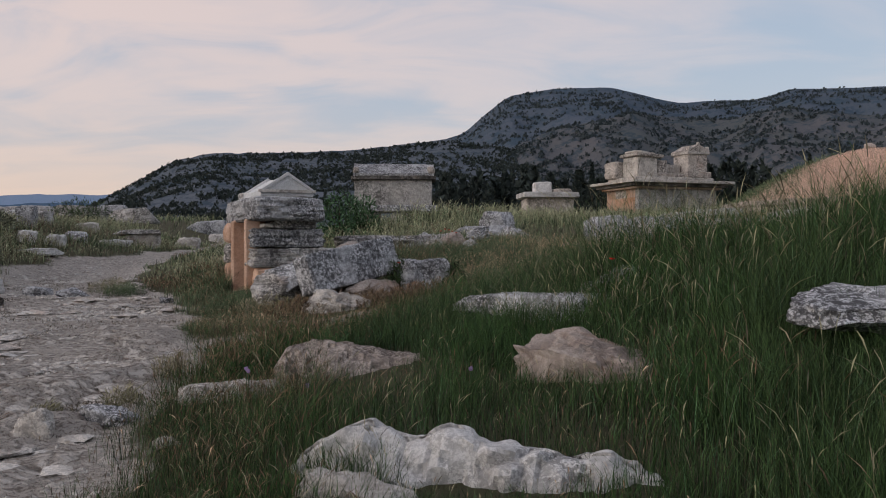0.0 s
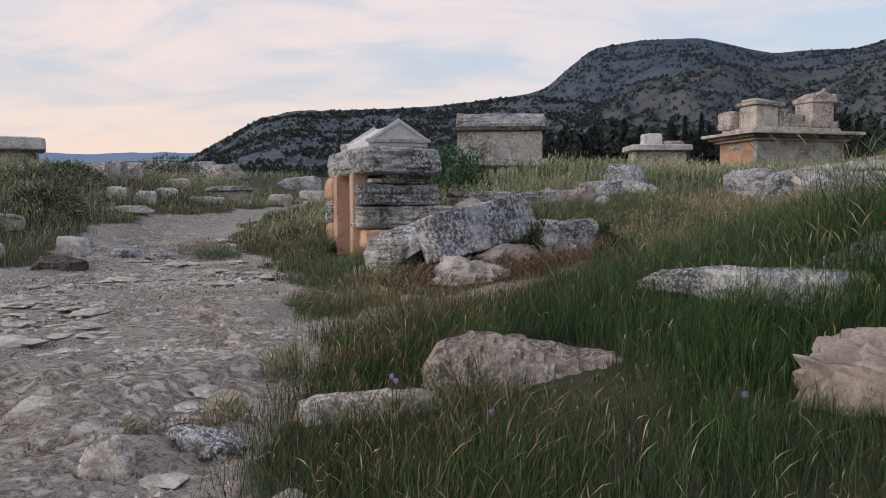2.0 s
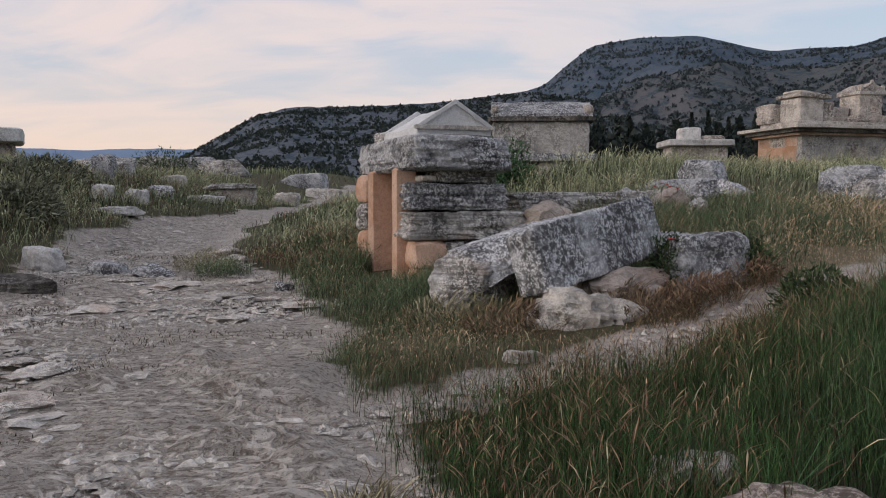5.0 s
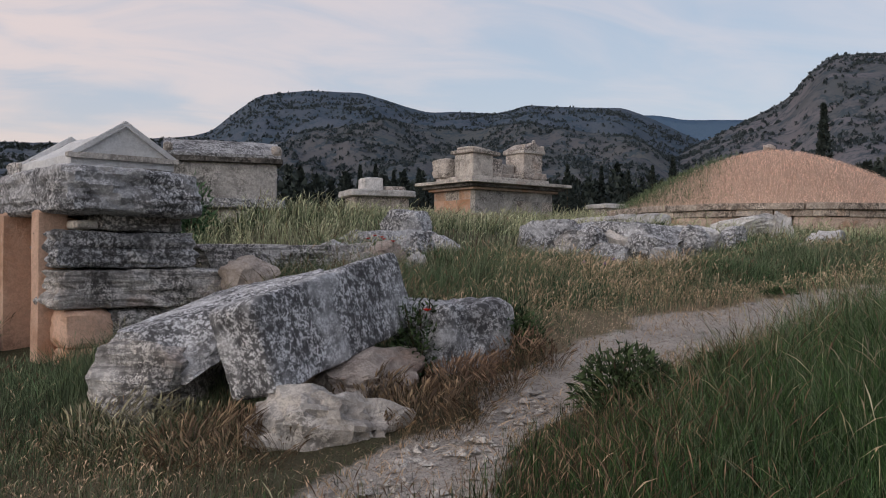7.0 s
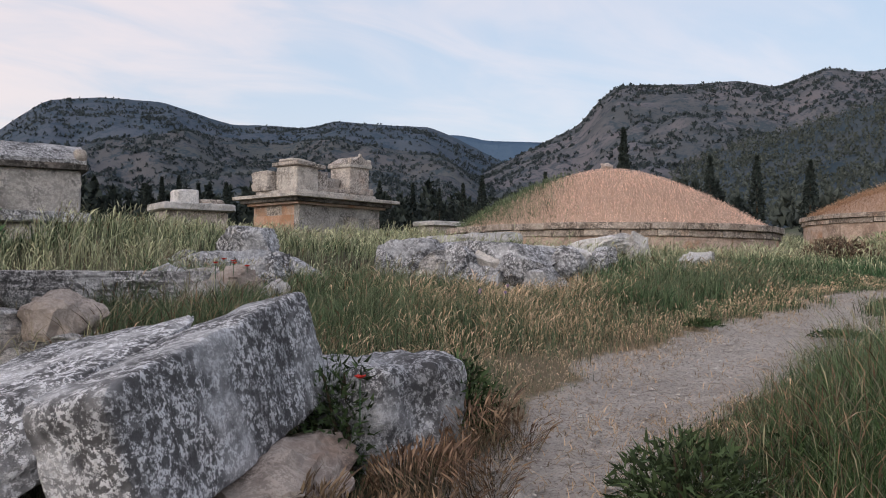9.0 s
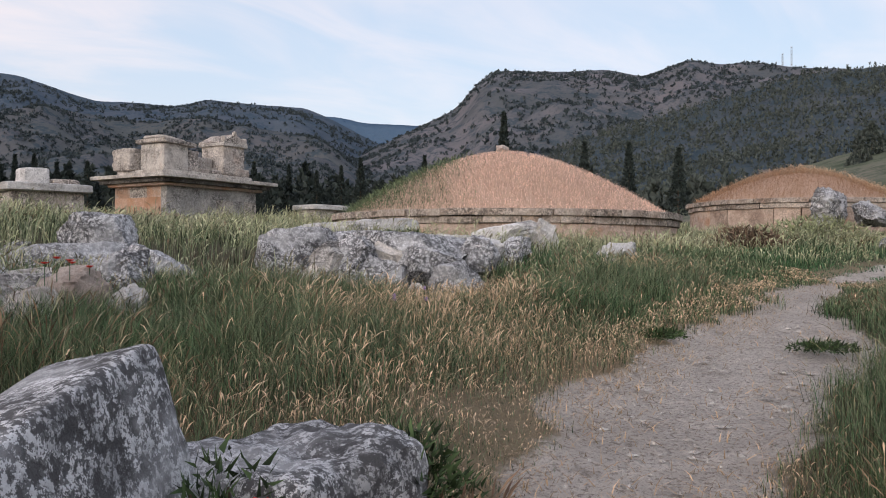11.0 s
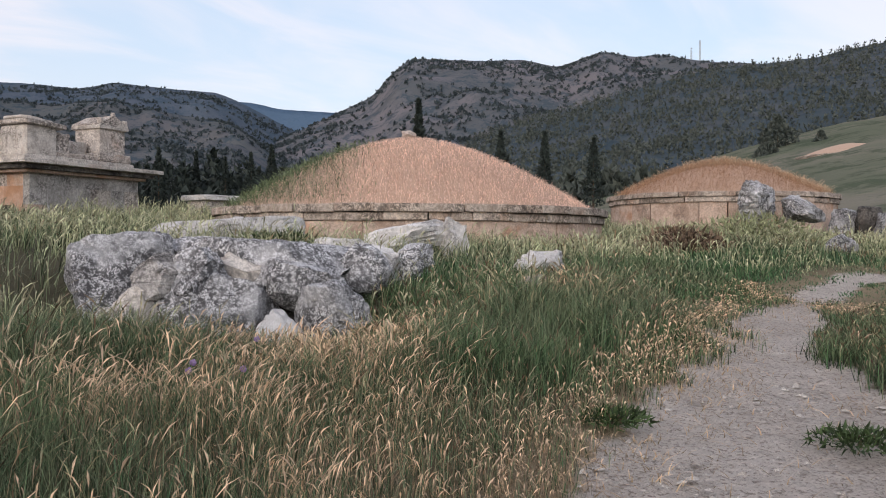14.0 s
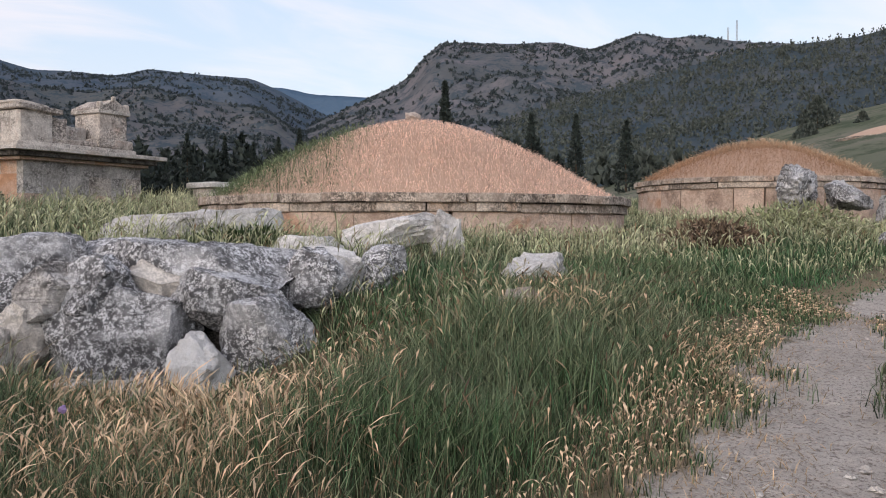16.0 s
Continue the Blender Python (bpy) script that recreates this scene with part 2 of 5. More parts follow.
def ground_build(n, bsdf):
    geo = n.add("ShaderNodeNewGeometry")
    p = geo.outputs["Position"]
    bare = n.add("ShaderNodeAttribute")
    bare.attribute_name = "bare"
    straw = n.add("ShaderNodeAttribute")
    straw.attribute_name = "straw"
    stony = n.add("ShaderNodeAttribute")
    stony.attribute_name = "stony"
    broad = n.noise(p, 0.8, 5.0, 0.6)
    mid = n.noise(p, 5.0, 6.0, 0.65)
    fine = n.noise(p, 34.0, 5.0, 0.7)
    dirt = n.mix(n.ramp(broad, 0.36, 0.64), (0.64, 0.58, 0.525), (0.54, 0.485, 0.435))
    dirt = n.mix(n.ramp(mid, 0.52, 0.68), dirt, (0.70, 0.63, 0.57))
    dirt = n.mix(n.math("MULTIPLY", n.ramp(mid, 0.43, 0.31), 0.45), dirt, (0.19, 0.155, 0.13))
    dirt = n.mix(n.math("MULTIPLY", n.ramp(fine, 0.49, 0.38), 0.75), dirt, (0.20, 0.16, 0.13))
    plates = n.noise(n.scaled(p, (1.0, 1.5, 1.0)), 9.0, 5.0, 0.6, 0.7)
    dirt = n.mix(n.math("MULTIPLY", n.math("MULTIPLY", n.ramp(plates, 0.52, 0.57), n.ramp(broad, 0.40, 0.55)), stony.outputs["Fac"]), dirt, (0.74, 0.68, 0.62))
    dirt = n.mix(n.math("MULTIPLY", n.math("MULTIPLY", n.ramp(plates, 0.44, 0.38), 0.8), stony.outputs["Fac"]), dirt, (0.17, 0.14, 0.115))
    soil = n.mix(mid, (0.06, 0.055, 0.036), (0.12, 0.105, 0.07))
    turf = n.mix(n.ramp(n.noise(p, 0.06, 4.0, 0.6), 0.4, 0.6), (0.085, 0.105, 0.045), (0.15, 0.14, 0.075))
    cover = n.mix(0.3, soil, turf)
    cover = n.mix(n.math("MULTIPLY", straw.outputs["Fac"], 0.9), cover, n.mix(fine, (0.26, 0.20, 0.13), (0.42, 0.33, 0.22)))
    edge = n.math("ADD", bare.outputs["Fac"], n.math("MULTIPLY", n.math("SUBTRACT", mid, 0.5), 0.9))
    n.link(n.mix(n.ramp(edge, 0.3, 0.7), cover, dirt), bsdf.inputs["Base Color"])
    h = n.math("ADD", n.math("MULTIPLY", mid, 1.0), n.math("ADD", n.math("MULTIPLY", fine, 0.35), n.math("MULTIPLY", n.math("MULTIPLY", n.ramp(plates, 0.40, 0.58), 0.4), stony.outputs["Fac"])))
    bump(n, bsdf, h, 1.0, 0.14)
    bsdf.inputs["Roughness"].default_value = 0.95


M_GROUND = material("earth_and_turf", ground_build)


def hill_mat(name, rock, grass, brush, air, haze, spot=0.02):
    """Far slopes: bare soil, dry grass and scrub in patches; distance haze is painted in by mixing the base colour
    towards a blue tint.
    """

    def build(n, bsdf):
        geo = n.add("ShaderNodeNewGeometry")
        p = geo.outputs["Position"]
        a = n.noise(p, spot * 0.22, 6.0, 0.6)
        b = n.noise(p, spot, 6.0, 0.68)
        c = n.noise(p, spot * 5.0, 4.0, 0.7)
        col = n.mix(n.ramp(a, 0.38, 0.62), grass, rock)
        f = n.math("ADD", n.math("MULTIPLY", b, 0.6), n.math("MULTIPLY", c, 0.4))
        col = n.mix(n.math("MULTIPLY", n.ramp(f, 0.48, 0.58), 0.85), col, brush)
        col = n.mix(n.math("MULTIPLY", n.ramp(c, 0.62, 0.75), 0.4), col, rock)
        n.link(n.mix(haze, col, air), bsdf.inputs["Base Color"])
        bsdf.inputs["Specular IOR Level"].default_value = 0.0
        bump(n, bsdf, f, 1.0, 0.25 / spot * 0.6)

    return material(name, build)


# Blue tint for the haze painted into the hill colours.
HAZE_TINT = (0.075, 0.116, 0.170)
M_HILL_L = hill_mat("scrub_hill", (0.19, 0.185, 0.185), (0.14, 0.14, 0.135), (0.045, 0.053, 0.055), HAZE_TINT, 0.42, 0.06)
M_HILL_C = hill_mat("mountain", (0.145, 0.135, 0.135), (0.10, 0.10, 0.09), (0.035, 0.048, 0.050), HAZE_TINT, 0.6, 0.035)
M_SPUR = hill_mat("brown_spur", (0.155, 0.13, 0.11), (0.125, 0.115, 0.085), (0.036, 0.046, 0.042), HAZE_TINT, 0.4, 0.05)
M_HILL_D = hill_mat("cliff_mountain", (0.24, 0.20, 0.185), (0.125, 0.115, 0.095), (0.045, 0.055, 0.050), HAZE_TINT, 0.4, 0.045)
M_HILL_E = hill_mat("wooded_hill", (0.10, 0.095, 0.08), (0.058, 0.064, 0.050), (0.034, 0.045, 0.040), HAZE_TINT, 0.4, 0.06)
M_MEADOW = hill_mat("meadow_slope", (0.22, 0.205, 0.16), (0.145, 0.155, 0.105), (0.08, 0.10, 0.06), HAZE_TINT, 0.08, 0.08)
# These two ranges carry blue haze in every one of their colours.
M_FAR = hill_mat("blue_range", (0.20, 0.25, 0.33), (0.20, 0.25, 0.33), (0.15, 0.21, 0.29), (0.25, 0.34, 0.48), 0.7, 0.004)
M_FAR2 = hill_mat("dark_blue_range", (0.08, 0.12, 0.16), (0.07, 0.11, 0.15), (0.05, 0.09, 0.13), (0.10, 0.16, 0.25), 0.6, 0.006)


# ---- mesh helpers ----
def tags(ob, label, category, group="", kind=""):
    return tagged(ob, label, category, group, kind)


def mesh_ob(name, verts, faces, mat, parent=None, smooth=True):
    """One mesh object from arrays of corners and faces (all faces of one size)."""
    me = bpy.data.meshes.new(name)
    v = np.asarray(verts, dtype=np.float32)
    f = np.asarray(faces, dtype=np.int32)
    me.vertices.add(len(v))
    me.vertices.foreach_set("co", v.ravel())
    me.loops.add(f.size)
    me.loops.foreach_set("vertex_index", f.ravel())
    me.polygons.add(len(f))
    me.polygons.foreach_set("loop_start", np.arange(len(f), dtype=np.int32) * f.shape[1])
    me.polygons.foreach_set("loop_total", np.full(len(f), f.shape[1], dtype=np.int32))
    me.polygons.foreach_set("use_smooth", np.full(len(f), smooth, dtype=bool))
    me.update(calc_edges=True)
    me.materials.append(mat)
    ob = new(name, me)
    if parent:
        ob.parent = parent
    return ob


def attr(ob, name, values):
    a = ob.data.attributes.new(name, "FLOAT", "POINT")
    a.data.foreach_set("value", np.asarray(values, dtype=np.float32))


def grid_faces(nu, nv):
    i = np.arange(nu * nv).reshape(nu, nv)
    return np.stack([i[:-1, :-1], i[1:, :-1], i[1:, 1:], i[:-1, 1:]], -1).reshape(-1, 4)


def smooth_step(a, b, x):
    t = np.clip((np.asarray(x, float) - a) / (b - a), 0, 1)
    return t * t * (3 - 2 * t)


def bell(x, y, cx, cy, r):
    return np.exp(-((x - cx) ** 2 + (y - cy) ** 2) / (2 * r * r))


_lat = np.random.RandomState(5).rand(64, 64)


def value_noise(x, y, scale, octaves=4, gain=0.5):
    """Smooth lattice noise over arrays, about 0 to 1."""
    total, amp, norm = 0.0, 1.0, 0.0
    for o in range(octaves):
        u, v = np.asarray(x) * scale * 2 ** o + 17.3 * o, np.asarray(y) * scale * 2 ** o + 5.7 * o
        iu, iv = np.floor(u).astype(int), np.floor(v).astype(int)
        fu, fv = u - iu, v - iv
        fu, fv = fu * fu * (3 - 2 * fu), fv * fv * (3 - 2 * fv)
        a, b = _lat[iu % 64, iv % 64], _lat[(iu + 1) % 64, iv % 64]
        c, d = _lat[iu % 64, (iv + 1) % 64], _lat[(iu + 1) % 64, (iv + 1) % 64]
        total = total + amp * ((a * (1 - fu) + b * fu) * (1 - fv) + (c * (1 - fu) + d * fu) * fv)
        norm += amp
        amp *= gain
    return total / norm


# ---- the lie of the land ----
def land(x, y):
    """Height of the ground: a slope that climbs ahead and to the right, with banks and hollows."""
    x, y = np.asarray(x, float), np.asarray(y, float)
    rise = np.where(y < 6, 0.31 + 0.06 * (y - 6), np.where(y < 19, 0.31 + 0.10 * (y - 6), 1.61 + 0.055 * (np.minimum(y, 45) - 19) + 0.025 * (np.clip(y, 45, 400) - 45)))
    rise = np.maximum(rise, -3.0) + 0.03 * np.clip(x, -6, 16) + 0.02 * (np.clip(x, 30, 400) - 30)
    left = np.where(y < 6, 0.25 + 0.06 * (y - 6), 0.25 + 0.05 * (np.minimum(y, 60) - 6) + 0.012 * (np.clip(y, 60, 400) - 60))
    left = np.maximum(left, -3.0)
    w = smooth_step(-5, 0.5, x)
    z = left * (1 - w) + rise * w
    z = z + 0.9 * bell(x, y, 4.6, 7.2, 2.4)                     # bank beside the start
    z = z - 0.40 * bell(x, y, 3.9, 21.2, 0.8) - 0.62 * bell(x, y, 4.4, 19.6, 1.15)                   # hollow before the rubble
    z = z + 0.65 * bell(x, y, -1.5, 27.0, 4.0)                  # rise under the sarcophagus
    z = z + 0.9 * smooth_step(-10.0, -15.0, x) * smooth_step(8, 22, y) * smooth_step(90, 50, y)
    z = z + 0.45 * smooth_step(-8.6, -11.0, x) * smooth_step(4, 12, y) * smooth_step(40, 22, y)
    return z


def along(pts, x, y):
    """Signed clearance from a path of (x, y, half width): over 0 inside it."""
    best = np.full(np.shape(x), -1e9)
    for (x0, y0, r0), (x1, y1, r1) in zip(pts[:-1], pts[1:]):
        dx, dy = x1 - x0, y1 - y0
        t = np.clip(((x - x0) * dx + (y - y0) * dy) / (dx * dx + dy * dy), 0, 1)
        best = np.maximum(best, r0 + (r1 - r0) * t - np.hypot(x - x0 - dx * t, y - y0 - dy * t))
    return best


ROAD = [(-3.3, -12, 1.9), (-3.5, 2, 1.9), (-4.6, 6.5, 2.4), (-5.3, 10, 2.4), (-6.2, 13.3, 2.2), (-7.3, 16.5, 1.6), (-8.6, 19.8, 1.2), (-9.1, 22.8, 1.1), (-8.7, 26, 0.8), (-8.8, 30, 0.6), (-9.2, 36, 0.6), (-11, 52, 0.6)]
TRAIL = [(-2.7, 10.1, 0.35), (-1.9, 10.6, 0.30), (-1.28, 11.03, 0.33), (-0.75, 11.6, 0.26), (-0.1, 12.15, 0.28), (0.5, 12.6, 0.36), (1.2, 13.1, 0.5), (2.4, 13.8, 0.62), (3.7, 14.35, 0.70), (5.1, 14.85, 0.62), (6.6, 15.5, 0.5), (8.2, 16.2, 0.4), (10, 16.9, 0.3), (13, 17.4, 0.25), (17, 17.6, 0.3)]


def bareness(x, y):
    n = value_noise(x, y, 0.9, 3) - 0.5
    road = along(ROAD, x, y) + 0.9 * n
    trail = along(TRAIL, x, y) + 0.8 * n + 0.35 * (value_noise(x, y, 2.6, 2) - 0.5)
    return np.maximum(smooth_step(-0.35, 0.2, road), smooth_step(-0.25, 0.15, trail))


def uphill(x, y):
    """1 on the far side of the trail, 0 on its near side."""
    return np.maximum(smooth_step(-0.4, 0.3, ((y - 11.1) * 5.5 - (x + 1.0) * 3.4) / 6.47), smooth_step(9.0, 10.5, x))


def strawness(x, y):
    n = value_noise(x + 40, y, 0.5, 3)
    s = np.maximum.reduce([0.8 * bell(x, y, 1.4, 14.35, 0.65), 0.95 * bell(x, y, 2.75, 16.15, 0.5), 0.8 * bell(x, y, 2.2, 16.7, 0.45), 0.8 * bell(x, y, 2.35, 15.3, 0.4), 0.9 * bell(x, y, 3.3, 17.1, 0.5), 0.7 * bell(x, y, 5.0, 18.5, 0.4), 0.5 * bell(x, y, 0.6, 14.4, 0.6), 0.7 * bell(x, y, 7.1, 18.2, 0.35),
                           1.0 * smooth_step(-0.75, -0.1, along(TRAIL, x, y)) * uphill(x, y) * (x > 0.2), 0.5 * bell(x, y, -2.6, 11.7, 0.6)])
    return np.clip(s * (0.55 + 0.9 * n), 0, 1)


def build_ground():
    n = 420
    u = np.linspace(-1, 1, n)
    gx = -2.5 + 4 * np.sinh(7.6 * u)
    gy = 9.5 + 4 * np.sinh(7.6 * u)
    x, y = np.meshgrid(gx, gy, indexing="ij")
    z = land(x, y)
    near = np.hypot(x, y - 12) < 60
    z = z + np.where(near, 0.10 * (value_noise(x, y, 0.7, 4) - 0.5), 0)
    bare = bareness(x, y) * (np.hypot(x, y - 12) < 70)
    z = z - 0.05 * bare + 0.05 * bare * (value_noise(x, y, 2.2, 3) - 0.5)
    plates = smooth_step(0.48, 0.60, value_noise(x + 0.4 * y, y * 1.3, 2.6, 3)) * smooth_step(0.40, 0.58, value_noise(x + 3, y, 0.55, 3))
    outcrop = bell(x, y, -3.2, 7.2, 1.0) + bell(x, y, -3.9, 9.3, 1.1) + bell(x, y, -4.6, 11.5, 1.2)
    z = z + bare * smooth_step(0.0, 0.5, along(ROAD, x, y)) * (0.05 * plates + 0.07 * np.clip(outcrop, 0, 1) * (0.3 + plates))
    ob = mesh_ob("ground", np.stack([x, y, z], -1).reshape(-1, 3), grid_faces(n, n), M_GROUND)
    attr(ob, "bare", bare.ravel())
    attr(ob, "straw", strawness(x, y).ravel())
    attr(ob, "stony", (0.12 + 0.88 * smooth_step(-0.2, 0.5, along(ROAD, x, y))).ravel())
    tags(ob, "grassy hillside with worn pale dirt paths", "ground", kind="structure")


build_ground()


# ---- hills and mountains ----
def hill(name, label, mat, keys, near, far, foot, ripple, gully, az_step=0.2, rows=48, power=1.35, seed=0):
    """A range shaped to fit the camera's view: its skyline given as (bearing, rise) in degrees, spread from near to far
    metres.
    """
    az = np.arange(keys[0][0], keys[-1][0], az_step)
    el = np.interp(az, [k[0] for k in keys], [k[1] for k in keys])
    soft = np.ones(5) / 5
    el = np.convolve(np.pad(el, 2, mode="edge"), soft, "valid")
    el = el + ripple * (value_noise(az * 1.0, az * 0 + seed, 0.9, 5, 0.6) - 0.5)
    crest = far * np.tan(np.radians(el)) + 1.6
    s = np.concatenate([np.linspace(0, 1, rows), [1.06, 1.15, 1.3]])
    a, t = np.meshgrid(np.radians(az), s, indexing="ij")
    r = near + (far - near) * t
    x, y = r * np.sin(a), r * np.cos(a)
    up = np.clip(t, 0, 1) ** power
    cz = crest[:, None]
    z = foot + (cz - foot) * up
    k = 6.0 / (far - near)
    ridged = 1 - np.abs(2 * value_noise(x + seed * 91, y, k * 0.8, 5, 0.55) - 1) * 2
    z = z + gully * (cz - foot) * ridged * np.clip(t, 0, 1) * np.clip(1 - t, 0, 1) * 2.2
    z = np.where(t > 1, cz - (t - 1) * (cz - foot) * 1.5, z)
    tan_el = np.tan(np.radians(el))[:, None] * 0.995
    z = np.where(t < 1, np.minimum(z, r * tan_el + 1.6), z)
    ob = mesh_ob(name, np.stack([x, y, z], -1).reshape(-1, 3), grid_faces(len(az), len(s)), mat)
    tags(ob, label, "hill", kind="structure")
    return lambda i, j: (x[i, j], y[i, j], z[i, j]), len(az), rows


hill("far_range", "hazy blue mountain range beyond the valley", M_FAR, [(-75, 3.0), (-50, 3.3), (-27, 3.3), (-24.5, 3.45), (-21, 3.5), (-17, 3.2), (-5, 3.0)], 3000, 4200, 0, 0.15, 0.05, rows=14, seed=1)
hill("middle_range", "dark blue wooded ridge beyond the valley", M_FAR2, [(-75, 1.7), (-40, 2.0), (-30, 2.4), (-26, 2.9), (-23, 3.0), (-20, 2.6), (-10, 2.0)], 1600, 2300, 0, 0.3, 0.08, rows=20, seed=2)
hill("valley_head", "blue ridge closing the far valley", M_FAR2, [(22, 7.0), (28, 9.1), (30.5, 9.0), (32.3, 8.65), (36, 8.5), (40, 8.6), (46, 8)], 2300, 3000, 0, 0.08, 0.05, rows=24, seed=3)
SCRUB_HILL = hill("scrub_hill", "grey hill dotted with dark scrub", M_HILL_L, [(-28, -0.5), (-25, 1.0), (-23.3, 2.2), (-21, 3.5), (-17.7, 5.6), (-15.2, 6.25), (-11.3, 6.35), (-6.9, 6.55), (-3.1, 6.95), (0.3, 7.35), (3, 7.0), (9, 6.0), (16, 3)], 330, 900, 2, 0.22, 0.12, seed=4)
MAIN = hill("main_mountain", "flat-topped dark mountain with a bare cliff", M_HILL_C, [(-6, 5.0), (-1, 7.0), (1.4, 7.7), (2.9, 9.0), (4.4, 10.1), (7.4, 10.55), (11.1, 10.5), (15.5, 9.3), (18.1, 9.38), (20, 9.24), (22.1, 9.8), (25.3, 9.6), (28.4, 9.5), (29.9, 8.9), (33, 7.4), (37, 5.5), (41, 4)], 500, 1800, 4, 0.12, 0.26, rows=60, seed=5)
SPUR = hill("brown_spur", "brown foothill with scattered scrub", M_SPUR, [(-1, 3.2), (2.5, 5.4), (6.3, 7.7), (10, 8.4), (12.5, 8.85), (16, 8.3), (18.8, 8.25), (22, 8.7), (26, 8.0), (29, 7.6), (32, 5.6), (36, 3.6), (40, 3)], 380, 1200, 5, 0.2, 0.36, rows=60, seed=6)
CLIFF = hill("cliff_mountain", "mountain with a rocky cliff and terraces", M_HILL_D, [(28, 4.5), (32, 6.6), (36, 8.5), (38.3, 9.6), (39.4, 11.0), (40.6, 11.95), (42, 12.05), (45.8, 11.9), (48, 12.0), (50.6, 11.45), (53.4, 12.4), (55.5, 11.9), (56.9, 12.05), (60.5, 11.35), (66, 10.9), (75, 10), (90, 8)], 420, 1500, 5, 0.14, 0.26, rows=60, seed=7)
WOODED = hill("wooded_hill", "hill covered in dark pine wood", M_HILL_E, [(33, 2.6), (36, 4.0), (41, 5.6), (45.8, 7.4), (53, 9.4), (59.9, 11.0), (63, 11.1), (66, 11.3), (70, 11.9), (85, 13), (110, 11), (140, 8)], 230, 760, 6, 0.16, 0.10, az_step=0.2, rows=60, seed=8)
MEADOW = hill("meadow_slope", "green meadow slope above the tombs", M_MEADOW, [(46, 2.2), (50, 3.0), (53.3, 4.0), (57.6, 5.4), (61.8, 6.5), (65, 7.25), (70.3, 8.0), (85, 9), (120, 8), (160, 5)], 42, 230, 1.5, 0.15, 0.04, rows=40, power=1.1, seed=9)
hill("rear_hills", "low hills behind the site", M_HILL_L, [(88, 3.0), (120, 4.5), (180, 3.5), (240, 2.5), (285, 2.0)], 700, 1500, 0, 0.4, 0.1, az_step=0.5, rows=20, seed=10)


# ---- stones and built things ----
def part(name, bm, mat, parent, label="", m=None):
    """Links a bmesh as one mesh object under a thing or a part."""
    me = bpy.data.meshes.new(name)
    bm.to_mesh(me)
    bm.free()
    me.set_sharp_from_angle(angle=radians(30))
    me.materials.append(mat)
    ob = new(name, me)
    ob.parent = parent
    if m is not None:
        ob.matrix_local = m
    if label:
        ob["label"] = label
    return ob


def stone_bm(size, seed=0, square=5.0, rough=0.05, cuts=9, beds=0.0, dents=0.0, facets=0):
    """A weathered stone: a rounded box with broken, chipped faces and an uneven skin. square: 2.5 a boulder, 12 a sharp block."""
    bm = bmesh.new()
    bmesh.ops.create_cube(bm, size=2.0)
    bmesh.ops.subdivide_edges(bm, edges=bm.edges[:], cuts=cuts, use_grid_fill=True)
    h = Vector(size) / 2 * (1.17 if facets > 10 else 1.07)
    rnd = random.Random(int(seed * 131) + 7)
    o = Vector((seed * 7.31 % 53, seed * 3.77 % 41, seed * 1.93 % 37))
    planes = []
    for _ in range(facets):
        d = Vector((rnd.gauss(0, 1), rnd.gauss(0, 1), rnd.gauss(0, 1) * 0.8 + 0.2)).normalized()
        planes.append((d, rnd.uniform(*((0.70, 0.96) if facets > 10 else (0.76, 1.0))) * math.sqrt((d.x * h.x) ** 2 + (d.y * h.y) ** 2 + (d.z * h.z) ** 2)))
    for v in bm.verts:
        c = v.co
        r = (abs(c.x) ** square + abs(c.y) ** square + abs(c.z) ** square) ** (1 / square)
        q = Vector((c.x / r * h.x, c.y / r * h.y, c.z / r * h.z))
        for d, k in planes:
            over = q.dot(d) - k
            if over > 0:
                q = q - d * over * 0.97
        d = Vector((c.x * h.x, c.y * h.y, c.z * h.z)).normalized()
        k = noise.fractal(q * 1.7 + o, 1.0, 2.0, 3) * rough * 0.7
        k += (abs(noise.noise(q * 4.0 + o)) - 0.25) * rough * 0.9
        k += noise.fractal(q * 10.0 + o, 0.7, 2.0, 3) * rough * 0.7
        near, _ = noise.voronoi(q * (1.3 / max(0.25, min(size))) + o)
        k -= max(0.0, 0.08 - (near[1] - near[0])) * rough * 7.0
        if beds:
            k += noise.noise(Vector((q.x * 1.5, q.y * 1.5, q.z * 17)) + o) * beds * 1.3 * (1 - abs(c.z) ** 6)
        if dents:
            k -= max(0.0, noise.noise(q * 2.4 - o) - 0.15) * dents
        v.co = q + d * k
    for f in bm.faces:
        f.smooth = True
    return bm


def stone(name, label, at, size, mat, turn=0.0, tilt=(0, 0), seed=0, square=5.0, rough=0.05, cuts=9, beds=0.0, dents=0.0, category="rock", group="", facets=None):
    me = bpy.data.meshes.new(name)
    if facets is None:
        facets = 0 if square > 9 else 7 if square > 4.2 else 22
        square = square if square > 9 else square + 1.5
    cuts = max(cuts, 10) + 4 if max(size) > 0.8 and at[1] < 26 else cuts
    bm = stone_bm(size, seed, square, rough, cuts, beds, dents, facets)
    bm.to_mesh(me)
    bm.free()
    me.set_sharp_from_angle(angle=radians(27))
    me.materials.append(mat)
    ob = new(name, me)
    ob.matrix_world = pose(*at, tilt[0], tilt[1], turn)
    return tags(ob, label, category, group)


def on_land(x, y, dz=0.0):
    return (x, y, float(land(x, y)) + dz)


def empty(name, m, label, category, group=""):
    ob = new(name)
    ob.matrix_world = m
    return tags(ob, label, category, group)


